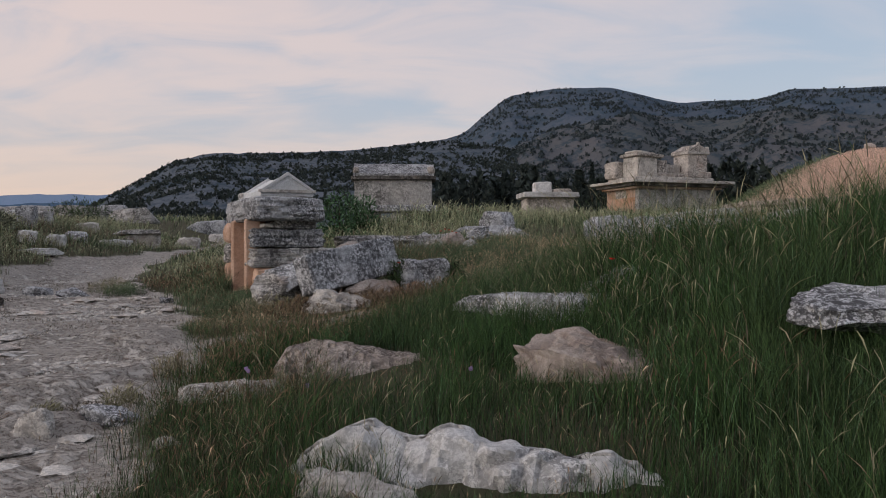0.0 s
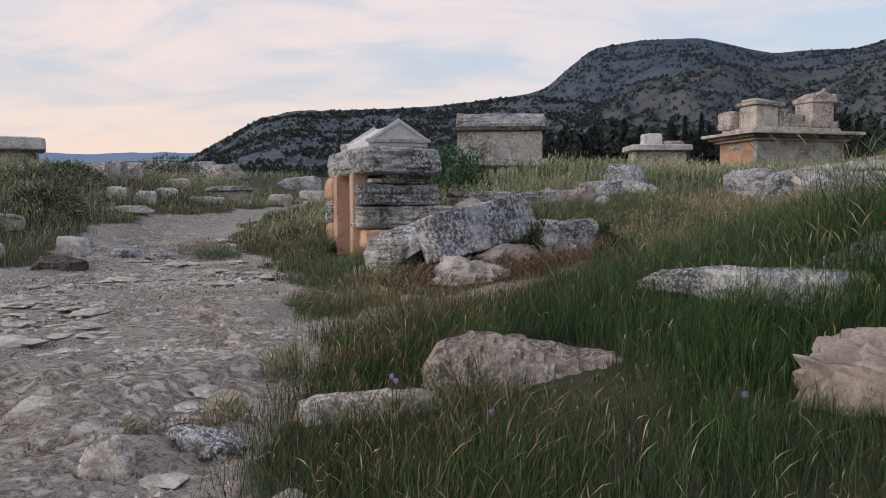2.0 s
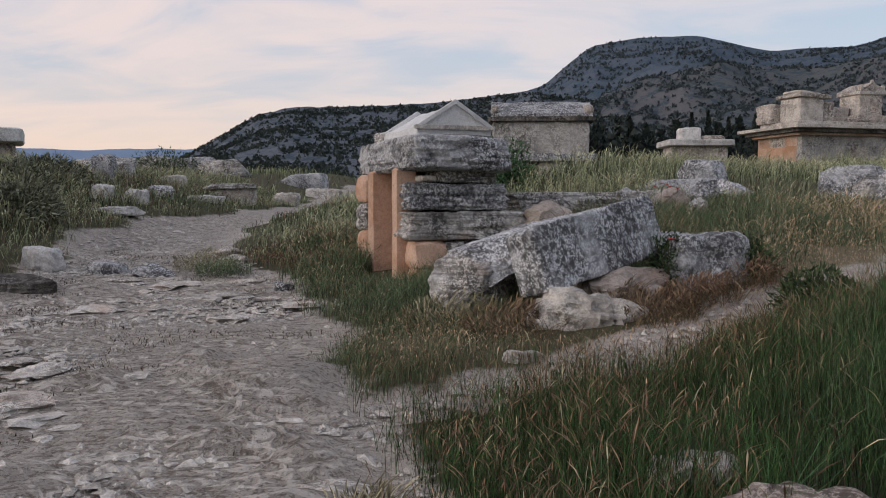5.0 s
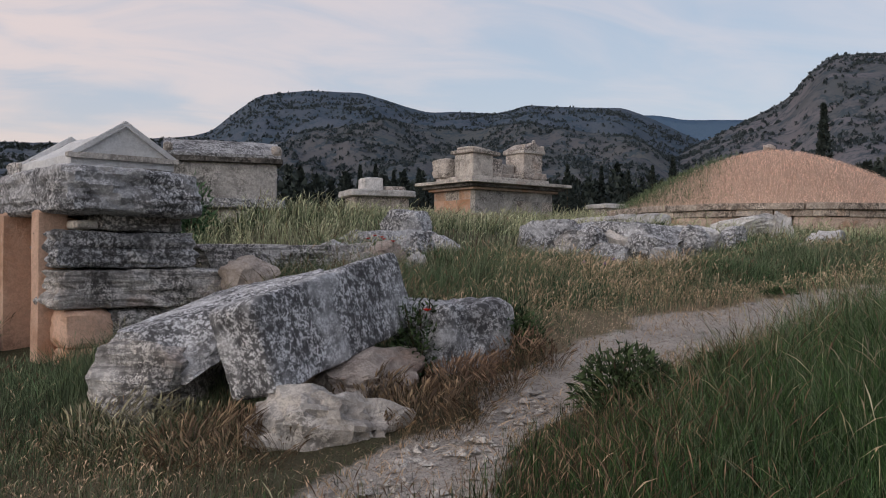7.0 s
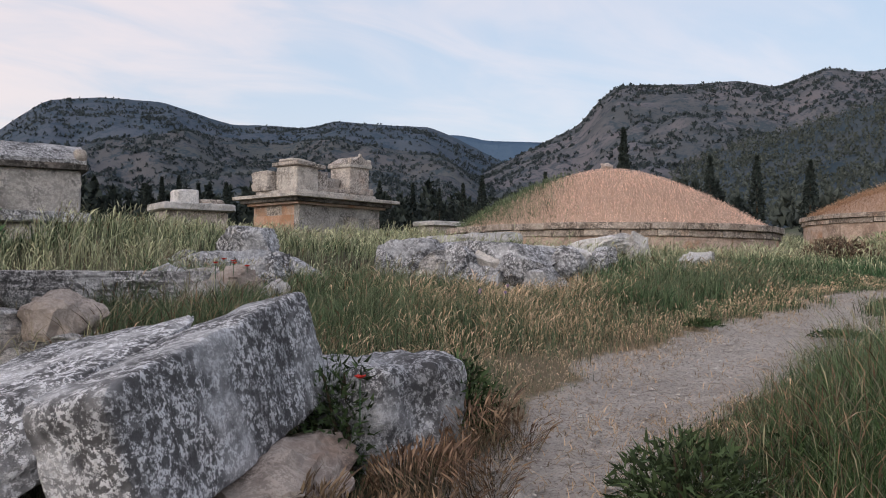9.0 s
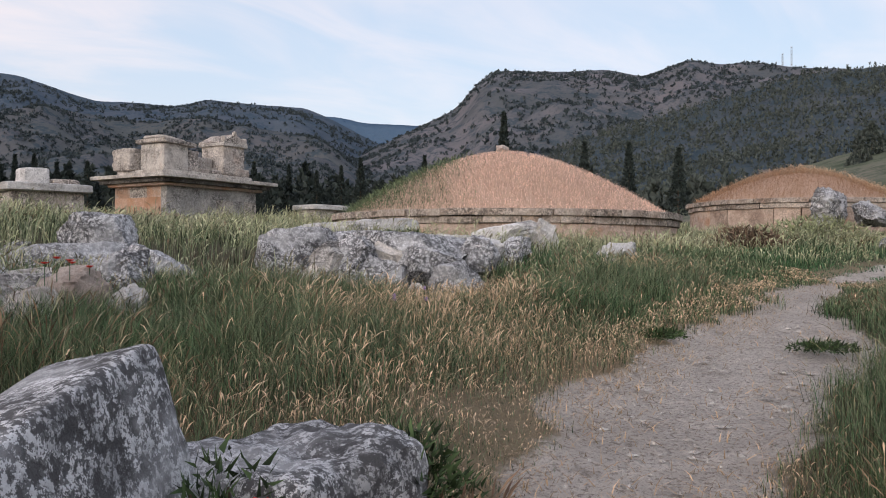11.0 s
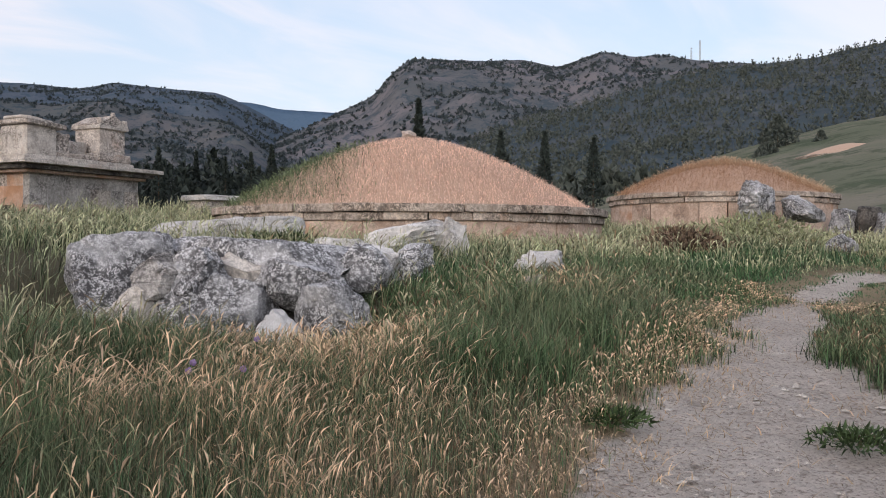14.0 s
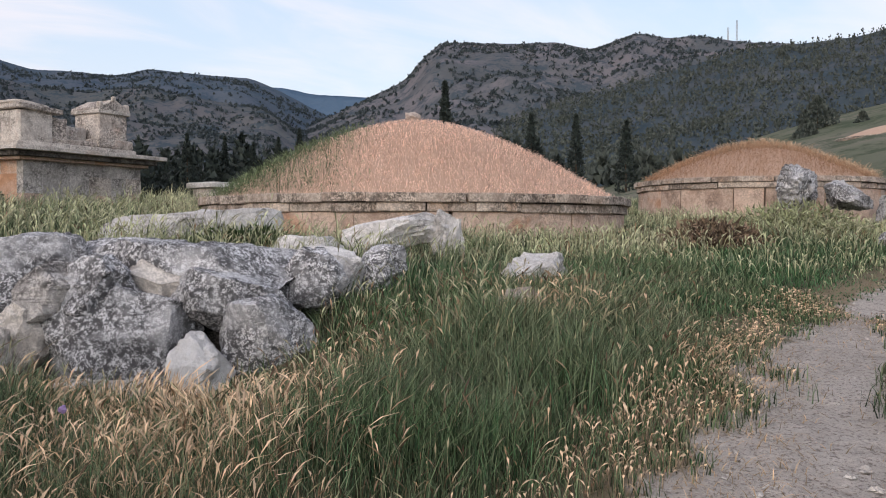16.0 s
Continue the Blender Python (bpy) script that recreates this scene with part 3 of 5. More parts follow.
def block_bm(size, seed, rough=0.015, square=9.0, cuts=6, beds=0.0, dents=0.0):
    return stone_bm(size, seed, square * 1.9 if square > 5.5 else square, rough, cuts, beds, dents)


def gable_bm(length, width, eave, ridge, seed=0, rough=0.012):
    """A stone lid with a gable: length along y, gable ends facing y."""
    bm = bmesh.new()
    w, l = width / 2, length / 2
    ny, nx = 14, 10
    rows = []
    for j in range(ny + 1):
        y = -l + length * j / ny
        ring = [(-w, y, 0)]
        for i in range(nx + 1):
            x = -w + width * i / nx
            ring.append((x, y, eave + (ridge - eave) * (1 - abs(x) / w)))
        ring.append((w, y, 0))
        rows.append([bm.verts.new(Vector(p) + Vector((0, 0, 1)) * (noise.fractal(Vector(p) * 3 + Vector((seed, 0, 0)), 1, 2, 3) * rough if p[2] > 0 else 0)) for p in ring])
    for a, b in zip(rows[:-1], rows[1:]):
        for i in range(len(a)):
            k = (i + 1) % len(a)
            bm.faces.new((a[i], a[k], b[k], b[i]))
    bm.faces.new(rows[0][::-1])
    bm.faces.new(rows[-1])
    bmesh.ops.recalc_face_normals(bm, faces=bm.faces[:])
    return bm


def house_tomb():
    """Small ruined house tomb: doorway in one face, coursed side wall, thick roof slab and a gabled lid on top."""
    z0 = 0.60
    t = empty("house_tomb", pose(-3.3, 15.2, z0, 0, 0, 25), "ruined stone house tomb with open doorway and gabled lid", "tomb")
    # local x runs along the side wall, local y along the door face
    rnd = random.Random(3)
    # rubble base and coursed side wall
    z = 0.0
    for k, (h, l, mat, bed) in enumerate([(0.34, 1.35, M_ORANGE, 0.0), (0.32, 1.15, M_PINK, 0.0), (0.36, 1.55, M_BEDS, 0.045), (0.34, 1.24, M_BEDS, 0.05)]):
        if k < 2:
            x = 0.0
            while x < l - 0.1:
                w = rnd.uniform(0.42, 0.6)
                part("wall_stone", block_bm((w, 0.5, h * 1.04), 10 + k * 5 + x, 0.035, 5), M_ORANGE if x < 0.3 else M_BEDS, t, "", pose(x + w / 2, 0.22, z + h / 2, 0, 0, rnd.uniform(-4, 4)))
                x += w
        else:
            part("wall_stone", block_bm((l, 0.55, h - 0.025), 20 + k, 0.05, 7, 16, bed), M_GREY if k == 3 else mat, t, "grey layered stone course", pose(l / 2 - 0.04, 0.25, z + h / 2, 0, 0, rnd.uniform(-1.5, 1.5)))
        z += h + 0.01
    part("wall_stone", block_bm((0.75, 0.5, 0.16), 31, 0.02, 6, 8, 0.02), M_BEDS, t, "", pose(0.72, 0.28, z + 0.07))
    part("wall_stone", block_bm((0.2, 0.3, 0.08), 32, 0.01, 5, 4), M_PALE, t, "", pose(0.22, 0.2, z + 0.04))
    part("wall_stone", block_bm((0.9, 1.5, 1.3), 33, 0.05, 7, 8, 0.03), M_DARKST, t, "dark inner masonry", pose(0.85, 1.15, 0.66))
    # door face
    top = 1.52
    part("jamb", block_bm((0.24, 0.20, top), 41, 0.012, 12, 7), M_ORANGE, t, "orange stained upright door jamb", pose(0.0, 0.40, top / 2))
    part("jamb", block_bm((0.26, 0.26, top), 42, 0.012, 12, 7), M_ORANGE, t, "orange stained upright door jamb", pose(-0.02, 1.42, top / 2))
    part("door_slab", block_bm((0.12, 0.9, top - 0.05), 43, 0.02, 12, 6), M_ORANGE, t, "recessed stone door panel", pose(0.22, 0.92, top / 2))
    for k in range(4):
        part("wall_stone", block_bm((0.5, 0.55, 0.37), 50 + k, 0.03, 5, 6), M_ORANGE if k % 2 else M_BEDS, t, "", pose(0.06, 1.84, 0.19 + 0.38 * k))
    # roof slab and lid
    part("roof_slab", block_bm((1.26, 2.36, 0.40), 60, 0.05, 7, 20, 0.02, 0.10), M_GREY, t, "thick lichen-covered roof slab", pose(0.54, 0.99, top + 0.21, -0.5, 1, 0))
    part("shim", block_bm((0.8, 1.7, 0.10), 61, 0.02, 6, 6), M_BEDS, t, "", pose(0.72, 1.15, top + 0.44))
    lid = part("gable_lid", gable_bm(1.5, 0.98, 0.10, 0.38, 2, 0.02), M_LID, t, "pale gabled stone lid", pose(0.62, 1.0, top + 0.47, 0, 0, 0))
    part("lid_fragment", block_bm((0.8, 0.9, 0.2), 66, 0.03, 6, 8), M_BEDS, t, "broken lower part of the lid", pose(0.60, 1.95, top + 0.53, 0, 0, 4))
    for y in (-0.76, 0.76):
        part("moulding", block_bm((1.0, 0.06, 0.05), 63 + y, 0.004, 12, 4), M_PALE, lid, "", pose(0, y, 0.09))
        for s in (-1, 1):
            part("moulding", block_bm((0.57, 0.06, 0.045), 64 + s, 0.004, 12, 4), M_LID, lid, "", pose(s * 0.235, y, 0.26, 0, s * 33, 0))
    return t


house_tomb()

stone("tilted_slab", "grey lichened sarcophagus slab leaning on its edge", (-1.40, 12.74, 1.37), (0.34, 1.62, 0.54), M_GREY, -45, (10, -13), 3, 16.0, 0.012, 22, dents=0.06, category="stone slab")
stone("sloping_slab", "long rough stone slab sloping beside the tilted slab", (-1.98, 13.28, 1.32), (0.75, 2.0, 0.32), M_GREY, -45, (12, -8), 4, 8.0, 0.03, 14, 0.02, 0.08, category="stone slab")
stone("rubble_block", "dark stone block under the sloping slab", (-2.45, 12.95, 0.92), (0.6, 0.8, 0.62), M_BEDS, -20, (0, 5), 5, 4.5, 0.05, 10, 0.02)
stone("rubble_block", "dark stone block under the sloping slab", (-1.75, 13.65, 0.98), (0.8, 1.0, 0.6), M_DARKST, 10, (0, 0), 6, 4.5, 0.05, 8)
stone("fallen_stone", "broken pale stone lying under the tilted slab", (-1.50, 11.98, 0.78), (1.0, 0.6, 0.46), M_PALE, -12, (6, 4), 7, 3.5, 0.07, 12, 0.0, 0.15)
stone("fallen_stone", "dirt-covered stone carrying the tilted slab", (-1.1, 12.85, 0.92), (0.7, 1.2, 0.40), M_PINK, -25, (3, -4), 8, 3.5, 0.06, 10)
stone("squared_stone", "squared grey stone block with dark hollow", (-0.34, 13.28, 1.10), (0.72, 0.62, 0.68), M_GREY, 20, (0, 0), 9, 9.0, 0.03, 14, 0.0, 0.12, facets=1)
stone("round_stone", "reddish rounded stone resting beside the tomb", (-1.72, 15.75, 1.56), (0.52, 0.42, 0.42), M_PINK, 10, (0, 18), 10, 3.2, 0.05, 8)
stone("rubble_block", "rubble under the reddish stone", (-1.7, 15.8, 1.16), (0.9, 0.8, 0.6), M_BEDS, 15, (0, 0), 11, 4.5, 0.05, 8, 0.02)
stone("long_slab", "long layered slab behind the tomb", (-0.95, 18.1, 1.72), (2.5, 0.7, 0.34), M_BEDS, 8, (0, 0), 12, 8.0, 0.03, 14, 0.03, category="stone slab")
stone("rubble_block", "stone under the long slab", (-0.95, 18.1, 1.42), (2.0, 0.6, 0.4), M_BEDS, 8, (0, 0), 13, 5.0, 0.05, 8, 0.02)
for k, (x, y, s, c) in enumerate([(-0.2, 17.6, 0.35, M_PALE), (0.25, 18.0, 0.42, M_PINK), (0.55, 17.7, 0.30, M_WHITE), (-0.35, 18.5, 0.4, M_GREY), (0.75, 18.6, 0.45, M_GREY)]):
    stone("loose_stone", "loose stone among grass behind the slab", on_land(x, y, s * 0.42), (s * 1.3, s, s), c, k * 37, (0, 12), 20 + k, 3.2, 0.05, 6, group="loose stones")


def ridge_rock(name, label, at, length, width, tops, mat, turn, seed, rough=0.05, back=0.5):
    """A long rock lying in the grass: a broken crest of the given heights (along, up), a steep worn front and a sloping back."""
    nu, nv = 90, 34
    xs = [-length / 2 + length * i / (nu - 1) for i in range(nu)]
    o = Vector((seed * 3.1, seed * 1.7, 0))
    verts = []
    for x in xs:
        top = float(np.interp(x, [q[0] for q in tops], [q[1] for q in tops]))
        w = width * (0.45 + 0.55 * math.sqrt(max(0.0, 1 - (2 * x / length) ** 2)))
        ridge = w * (back - 0.5) + 0.05 * noise.noise(Vector((x * 3, seed, 0)))
        for j in range(nv):
            v = -1 + 2 * j / (nv - 1)
            k = 1 - abs(v) ** (2.6 if v < 0 else 1.7)
            q = Vector((x, ridge + v * w * (0.5 + (back - 0.5) * (1 if v < 0 else -1)), -0.15 + (top + 0.15) * k))
            d = noise.fractal(q * 2.6 + o, 1.0, 2.0, 4) * rough + (abs(noise.noise(q * 6 + o)) - 0.25) * rough * 0.9
            near, _ = noise.voronoi(q * 4.2 + o)
            d -= max(0.0, 0.10 - (near[1] - near[0])) * rough * 5
            verts.append(q + Vector((0.3 * d, -d if v < 0 else d * 0.5, d * 0.55)))
    ob = mesh_ob(name, verts, grid_faces(nu, nv), mat)
    ob.data.set_sharp_from_angle(angle=radians(32))
    ob.matrix_world = pose(*at, 0, 0, turn)
    return tags(ob, label, "rock")


# foreground rocks beside the start
ridge_rock("white_rock", "long jagged pale rock in the grass", (0.22, 4.78, 0.12), 2.6, 0.75, [(-1.3, 0.10), (-1.1, 0.29), (-0.89, 0.40), (-0.67, 0.52), (-0.40, 0.42), (-0.18, 0.51), (0.05, 0.41), (0.46, 0.38), (0.71, 0.41), (0.91, 0.32), (1.15, 0.22), (1.3, 0.05)], M_WHITE, -20, 30, 0.085)
stone("rock_shard", "thin pale rock shard in the grass", (-0.42, 4.52, 0.28), (0.95, 0.3, 0.22), M_PALE, -28, (0, 8), 31, 4.0, 0.04, 8)
ridge_rock("flat_rock", "broad pinkish flat rock in the grass", (-0.6, 7.80, 0.31), 1.85, 1.05, [(-0.95, 0.20), (-0.82, 0.40), (-0.61, 0.46), (-0.43, 0.47), (-0.25, 0.41), (0.0, 0.38), (0.16, 0.33), (0.32, 0.35), (0.49, 0.29), (0.67, 0.22), (0.9, 0.02)], M_PINKISH, 8, 32, 0.065, 0.72)
stone("low_stone", "low pale stone at the path edge", (-1.72, 7.2, 0.36), (0.95, 0.28, 0.24), M_PALE, 22, (0, 0), 33, 4.5, 0.04, 8)
stone("grey_boulder", "angular grey boulder in tall grass", (1.15, 6.55, 0.58), (1.35, 0.95, 0.66), M_PINK, -40, (0, 14), 35, 3.0, 0.06, 16, 0.0, 0.1, facets=9)
stone("weathered_slab", "weathered grey slab in dry grass", (0.88, 8.95, 0.97), (1.75, 0.6, 0.32), M_GREY, -48, (0, -3), 36, 6.5, 0.04, 14, 0.03, 0.08, facets=4)
stone("grey_slab", "lichened grey rock on the grassy bank", (2.9, 5.35, 1.2), (1.4, 0.8, 0.24), M_GREY, 12, (3, 4), 37, 4.0, 0.05, 12, 0.02, 0.1)
stone("bank_stone", "grey stone half hidden on the bank", on_land(1.9, 8.9, 0.15), (0.9, 0.5, 0.4), M_GREY, 5, (0, 0), 38, 4.0, 0.05, 8)

# rubble before the tumulus
for k, (x, y, z, sx, sy, sz, tn, ty, c, sq) in enumerate([
        (1.10, 21.15, 1.72, 1.40, 0.9, 0.80, -15, -3, M_GREY, 6.0), (1.78, 20.75, 1.68, 1.08, 0.8, 0.78, -19, 12, M_GREY, 4.5), (0.94, 20.58, 1.60, 1.00, 0.6, 0.42, -15, -14, M_BEDS, 5.5),
        (1.52, 20.38, 1.64, 0.66, 0.5, 0.44, -18, 10, M_PALE, 5.5), (1.33, 21.35, 2.24, 0.98, 0.6, 0.50, -16, 2, M_GREY, 7.0), (1.16, 20.35, 1.40, 1.75, 0.6, 0.30, -16, 0, M_PALE, 6.0), (0.29, 20.55, 1.62, 0.38, 0.36, 0.46, -11, 4, M_LID, 3.2),
        (0.52, 22.06, 1.98, 0.4, 0.4, 0.4, 10, 0, M_GREY, 4.5), (0.62, 20.75, 1.72, 0.5, 0.5, 0.5, 25, 8, M_GREY, 4.5), (2.94, 21.31, 1.52, 0.50, 0.4, 0.28, -24, 0, M_PALE, 4.0)]):
    stone("broken_block", "broken grey tomb block in a heap", (x, y, z), (sx, sy, sz), c, tn, (0, ty), 40 + k, sq, 0.035, 12, 0.015, 0.05, group="broken blocks", facets=13)
stone("standing_block", "upright grey stone block in grass", (4.15, 21.75, 1.88), (1.02, 0.6, 1.06), M_GREY, 2, (0, -4), 50, 8.0, 0.03, 12, 0.0, 0.05, facets=3)
# The last entry is a dark core added behind the gaps between boulders.
for k, (x, y, z, sx, sy, sz, tn, ty, c, sq, fc) in enumerate([
        (4.55, 20.42, 1.58, 1.28, 0.75, 0.90, -21, 3, M_GREY, 6.0, 14), (4.42, 20.50, 2.05, 0.52, 0.7, 0.40, -21, -10, M_GREY, 6.0, 14), (4.87, 20.50, 2.04, 0.62, 0.7, 0.34, -21, 16, M_PALE, 6.0, 14),
        (5.45, 20.66, 2.18, 1.85, 1.1, 0.30, -26, 4, M_GREY, 7.0, 13), (5.30, 19.95, 1.90, 1.02, 0.62, 0.46, -28, 26, M_GREY, 5.0, 17), (5.42, 19.66, 1.62, 0.74, 0.6, 0.58, -29, -8, M_GREY, 4.5, 16),
        (4.90, 19.72, 1.42, 0.46, 0.42, 0.42, -26, 20, M_LID, 5.0, 17), (3.87, 20.64, 1.66, 0.46, 0.5, 0.48, -15, 30, M_PALE, 4.5, 16), (4.10, 20.62, 1.96, 0.58, 0.55, 0.48, -17, -28, M_BEDS, 5.0, 16),
        (6.11, 20.00, 2.06, 0.50, 0.5, 0.55, -33, 24, M_GREY, 5.0, 16), (6.60, 20.45, 2.10, 0.75, 0.6, 0.42, -36, 10, M_WHITE, 4.5, 16), (7.10, 20.35, 2.08, 0.55, 0.5, 0.40, -36, -6, M_GREY, 4.5, 16),
        (4.28, 20.05, 1.24, 0.85, 0.45, 0.20, -19, 2, M_PALE, 6.0, 13), (5.10, 21.45, 2.26, 0.95, 0.5, 0.24, -22, 2, M_GREY, 6.0, 12), (5.95, 21.15, 2.14, 1.0, 0.6, 0.35, -10, 6, M_GREY, 5.0, 14), (3.55, 20.55, 1.52, 0.4, 0.4, 0.35, 30, 0, M_PALE, 4.0, 16), (5.1, 20.75, 1.6, 1.4, 0.6, 0.7, -24, 0, M_DARKST, 5.0, 12)]):
    stone("rubble_boulder", "cracked pale boulder in a rubble heap", (x, y, z), (sx, sy, sz), c, tn, (0, ty), 60 + k, sq, 0.032, 14, 0.0, 0.03, group="rubble boulders", facets=fc)
stone("fallen_slab", "pale fallen slab before the tumulus", (9.2, 22.9, 2.42), (1.45, 0.7, 0.36), M_WHITE, -20, (0, -10), 80, 4.0, 0.05, 10)
stone("fallen_slab", "upright end of a broken pale slab", (9.85, 22.5, 2.40), (0.42, 0.4, 0.6), M_WHITE, 10, (0, 8), 81, 4.0, 0.05, 8)
stone("fallen_slab", "low pale slab in the grass", (7.6, 22.4, 2.2), (1.1, 0.6, 0.36), M_WHITE, 0, (0, 0), 82, 4.0, 0.05, 8)
stone("long_slab", "long pale slab lying before the tumulus", (7.5, 25.4, 2.52), (2.5, 0.8, 0.40), M_WHITE, -18, (0, -4), 83, 4.5, 0.05, 12)
stone("grass_stone", "pale stone in the grass", (8.3, 19.35, 2.05), (0.9, 0.5, 0.34), M_WHITE, 10, (0, -8), 84, 3.6, 0.05, 8)
stone("grass_stone", "reddish slanting stone in the grass", (6.95, 18.35, 1.80), (0.6, 0.35, 0.3), M_PINK, 20, (0, -22), 85, 3.6, 0.05, 8)
stone("pointed_stone", "grey pointed stone in the grass", (17.1, 19.3, 2.25), (0.8, 0.5, 0.6), M_GREY, 0, (0, 14), 86, 3.0, 0.05, 8)
stone("path_plant_stone", "flat stone beside the trail plants", (0.66, 11.68, 0.93), (0.7, 0.45, 0.2), M_PALE, 20, (0, 0), 87, 4.0, 0.03, 8)
stone("path_stone", "pale stone in the grass by the trail", (-1.25, 8.75, 0.52), (0.45, 0.35, 0.2), M_PALE, 0, (0, 0), 88, 4.0, 0.04, 8)


def sarcophagus():
    t = empty("sarcophagus", pose(-1.55, 26.9, 1.9, 0, 0, 2), "grey stone sarcophagus with gabled lid on a plinth", "sarcophagus")
    part("support", block_bm((0.7, 0.9, 0.9), 1, 0.03, 5, 6), M_BEDS, t, "", pose(-0.75, 0.1, 0.45))
    part("support", block_bm((0.8, 0.9, 0.9), 2, 0.03, 5, 6), M_PALE, t, "", pose(0.35, 0.1, 0.45))
    part("plinth", block_bm((2.56, 1.3, 0.20), 3, 0.02, 8, 10), M_GREY, t, "weathered plinth slab", pose(0.02, 0.15, 0.98))
    part("chest", block_bm((2.26, 1.1, 0.80), 4, 0.018, 14, 12, 0.0, 0.05), M_STREAK, t, "grey stone chest", pose(0.0, 0.15, 1.46))
    part("rim", block_bm((2.46, 1.3, 0.12), 5, 0.015, 10, 10), M_DARKST, t, "dark lid rim", pose(0.02, 0.15, 1.93))
    lid = part("lid", gable_bm(2.5, 1.34, 0.10, 0.46, 5, 0.03), M_GREY, t, "gabled lid", pose(0.02, 0.15, 1.96, 0, 0, 90))
    for sx in (-1, 1):
        for sy in (-1, 1):
            part("corner_horn", block_bm((0.2, 0.2, 0.2), 6 + sx + sy, 0.02, 3.5, 5), M_TOMB, lid, "", pose(sx * 0.58, sy * 1.16, 0.2))


sarcophagus()


def temple_tomb():
    """Monumental tomb: ashlar body with a small door, a projecting cornice, and two sarcophagi on a stepped top."""
    t = empty("temple_tomb", pose(9.6, 42.0, 3.0, 0, 0, 20.4), "monumental stone tomb carrying two sarcophagi", "tomb")
    lx, ly = 4.6, 2.9
    rnd = random.Random(8)
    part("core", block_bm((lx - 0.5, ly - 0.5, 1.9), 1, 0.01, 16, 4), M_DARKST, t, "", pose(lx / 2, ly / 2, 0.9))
    z = 0.0
    for h in (0.55, 0.62, 0.42):
        x = 0.0
        while x < lx - 0.05:
            w = min(rnd.uniform(0.55, 1.1), lx - x)
            if lx - x - w < 0.3:
                w = lx - x
            part("ashlar", block_bm((w - 0.02, 0.3, h - 0.015), 100 + x * 9 + z, 0.012, 14, 4), rnd.choice([M_STREAK, M_TOMB, M_TOMB, M_DRUM]) if z < 1.1 else M_STREAK, t, "", pose(x + w / 2, 0.15 + rnd.uniform(-0.02, 0.02), z + h / 2))
            x += w
        # Sunward face: warmer stone paints in the evening glow here.
        y = 0.3
        while y < ly - 0.05:
            w = min(rnd.uniform(0.6, 1.0), ly - y)
            if ly - y - w < 0.3:
                w = ly - y
            if not (0.95 < y + w / 2 < 1.6 and z < 0.9):
                part("ashlar", block_bm((0.3, w - 0.02, h - 0.015), 200 + y * 9 + z, 0.012, 14, 4), rnd.choice([M_DRUM, M_ORANGE, M_TOMB]), t, "", pose(0.15 + rnd.uniform(-0.02, 0.02), y + w / 2, z + h / 2))
            y += w
        z += h
    # A near-black slab paints in the shade of the door opening.
    part("doorway", block_bm((0.1, 0.55, 1.0), 7, 0.01, 14, 3), M_DARK, t, "near-black slab painted as doorway shade", pose(0.16, 1.3, 0.55))
    # The dark middle course paints in the shade under the cornice.
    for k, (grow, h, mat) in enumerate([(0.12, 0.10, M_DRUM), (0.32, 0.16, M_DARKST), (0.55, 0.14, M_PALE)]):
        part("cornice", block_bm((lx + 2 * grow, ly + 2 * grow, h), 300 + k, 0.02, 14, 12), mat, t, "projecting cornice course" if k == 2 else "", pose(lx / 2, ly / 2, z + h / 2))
        z += h + 0.002
    part("step", block_bm((lx - 0.1, ly - 0.4, 0.22), 310, 0.03, 9, 10), M_PALE, t, "", pose(lx / 2 + 0.05, ly / 2 + 0.1, z + 0.11))
    part("step", block_bm((lx - 0.6, ly - 0.8, 0.2), 311, 0.03, 9, 10), M_TOMB, t, "", pose(lx / 2 + 0.15, ly / 2 + 0.1, z + 0.31))
    z += 0.22
    chest = part("pedestal", block_bm((1.1, 1.3, 0.95), 320, 0.03, 10, 8), M_PALE, t, "pale squared pedestal", pose(0.78, 1.05, z + 0.5))
    part("cap", block_bm((1.5, 1.6, 0.15), 321, 0.03, 9, 8), M_TOMB, chest, "", pose(0.1, 0.0, 0.56, 0, 3, 0))
    part("cap", block_bm((1.15, 1.2, 0.14), 324, 0.04, 5, 6), M_PALE, chest, "", pose(0.0, 0.0, 0.70, 0, 6, 0))
    part("fallen_block", block_bm((1.2, 1.0, 0.8), 322, 0.06, 7, 8), M_TOMB, t, "", pose(0.4, 2.3, z + 0.42))
    part("parapet", block_bm((1.7, 0.6, 0.62), 323, 0.05, 6, 8), M_PALE, t, "broken parapet stones", pose(2.3, 1.3, z + 0.42, 0, 3, 0))
    part("parapet", block_bm((0.5, 0.7, 0.8), 326, 0.05, 8, 8), M_TOMB, t, "", pose(1.75, 0.9, z + 0.45))
    chest = part("pedestal", block_bm((1.1, 1.2, 0.92), 330, 0.015, 14, 8), M_TOMB, t, "pale squared pedestal", pose(3.85, 1.1, z + 0.78))
    part("step", block_bm((1.4, 1.5, 0.3), 331, 0.02, 9, 6), M_TOMB, t, "", pose(3.85, 1.1, z + 0.17))
    part("cap", block_bm((1.3, 1.4, 0.12), 332, 0.01, 12, 6), M_PALE, chest, "", pose(0, 0, 0.5))
    lid = part("gable", gable_bm(1.45, 1.3, 0.06, 0.40, 3), M_TOMB, chest, "small gabled lid", pose(0, 0, 0.56))
    for s in (-1, 1):
        part("corner_horn", block_bm((0.18, 0.2, 0.24), 334 + s, 0.01, 3.5, 4), M_TOMB, lid, "", pose(s * 0.55, -0.62, 0.16))
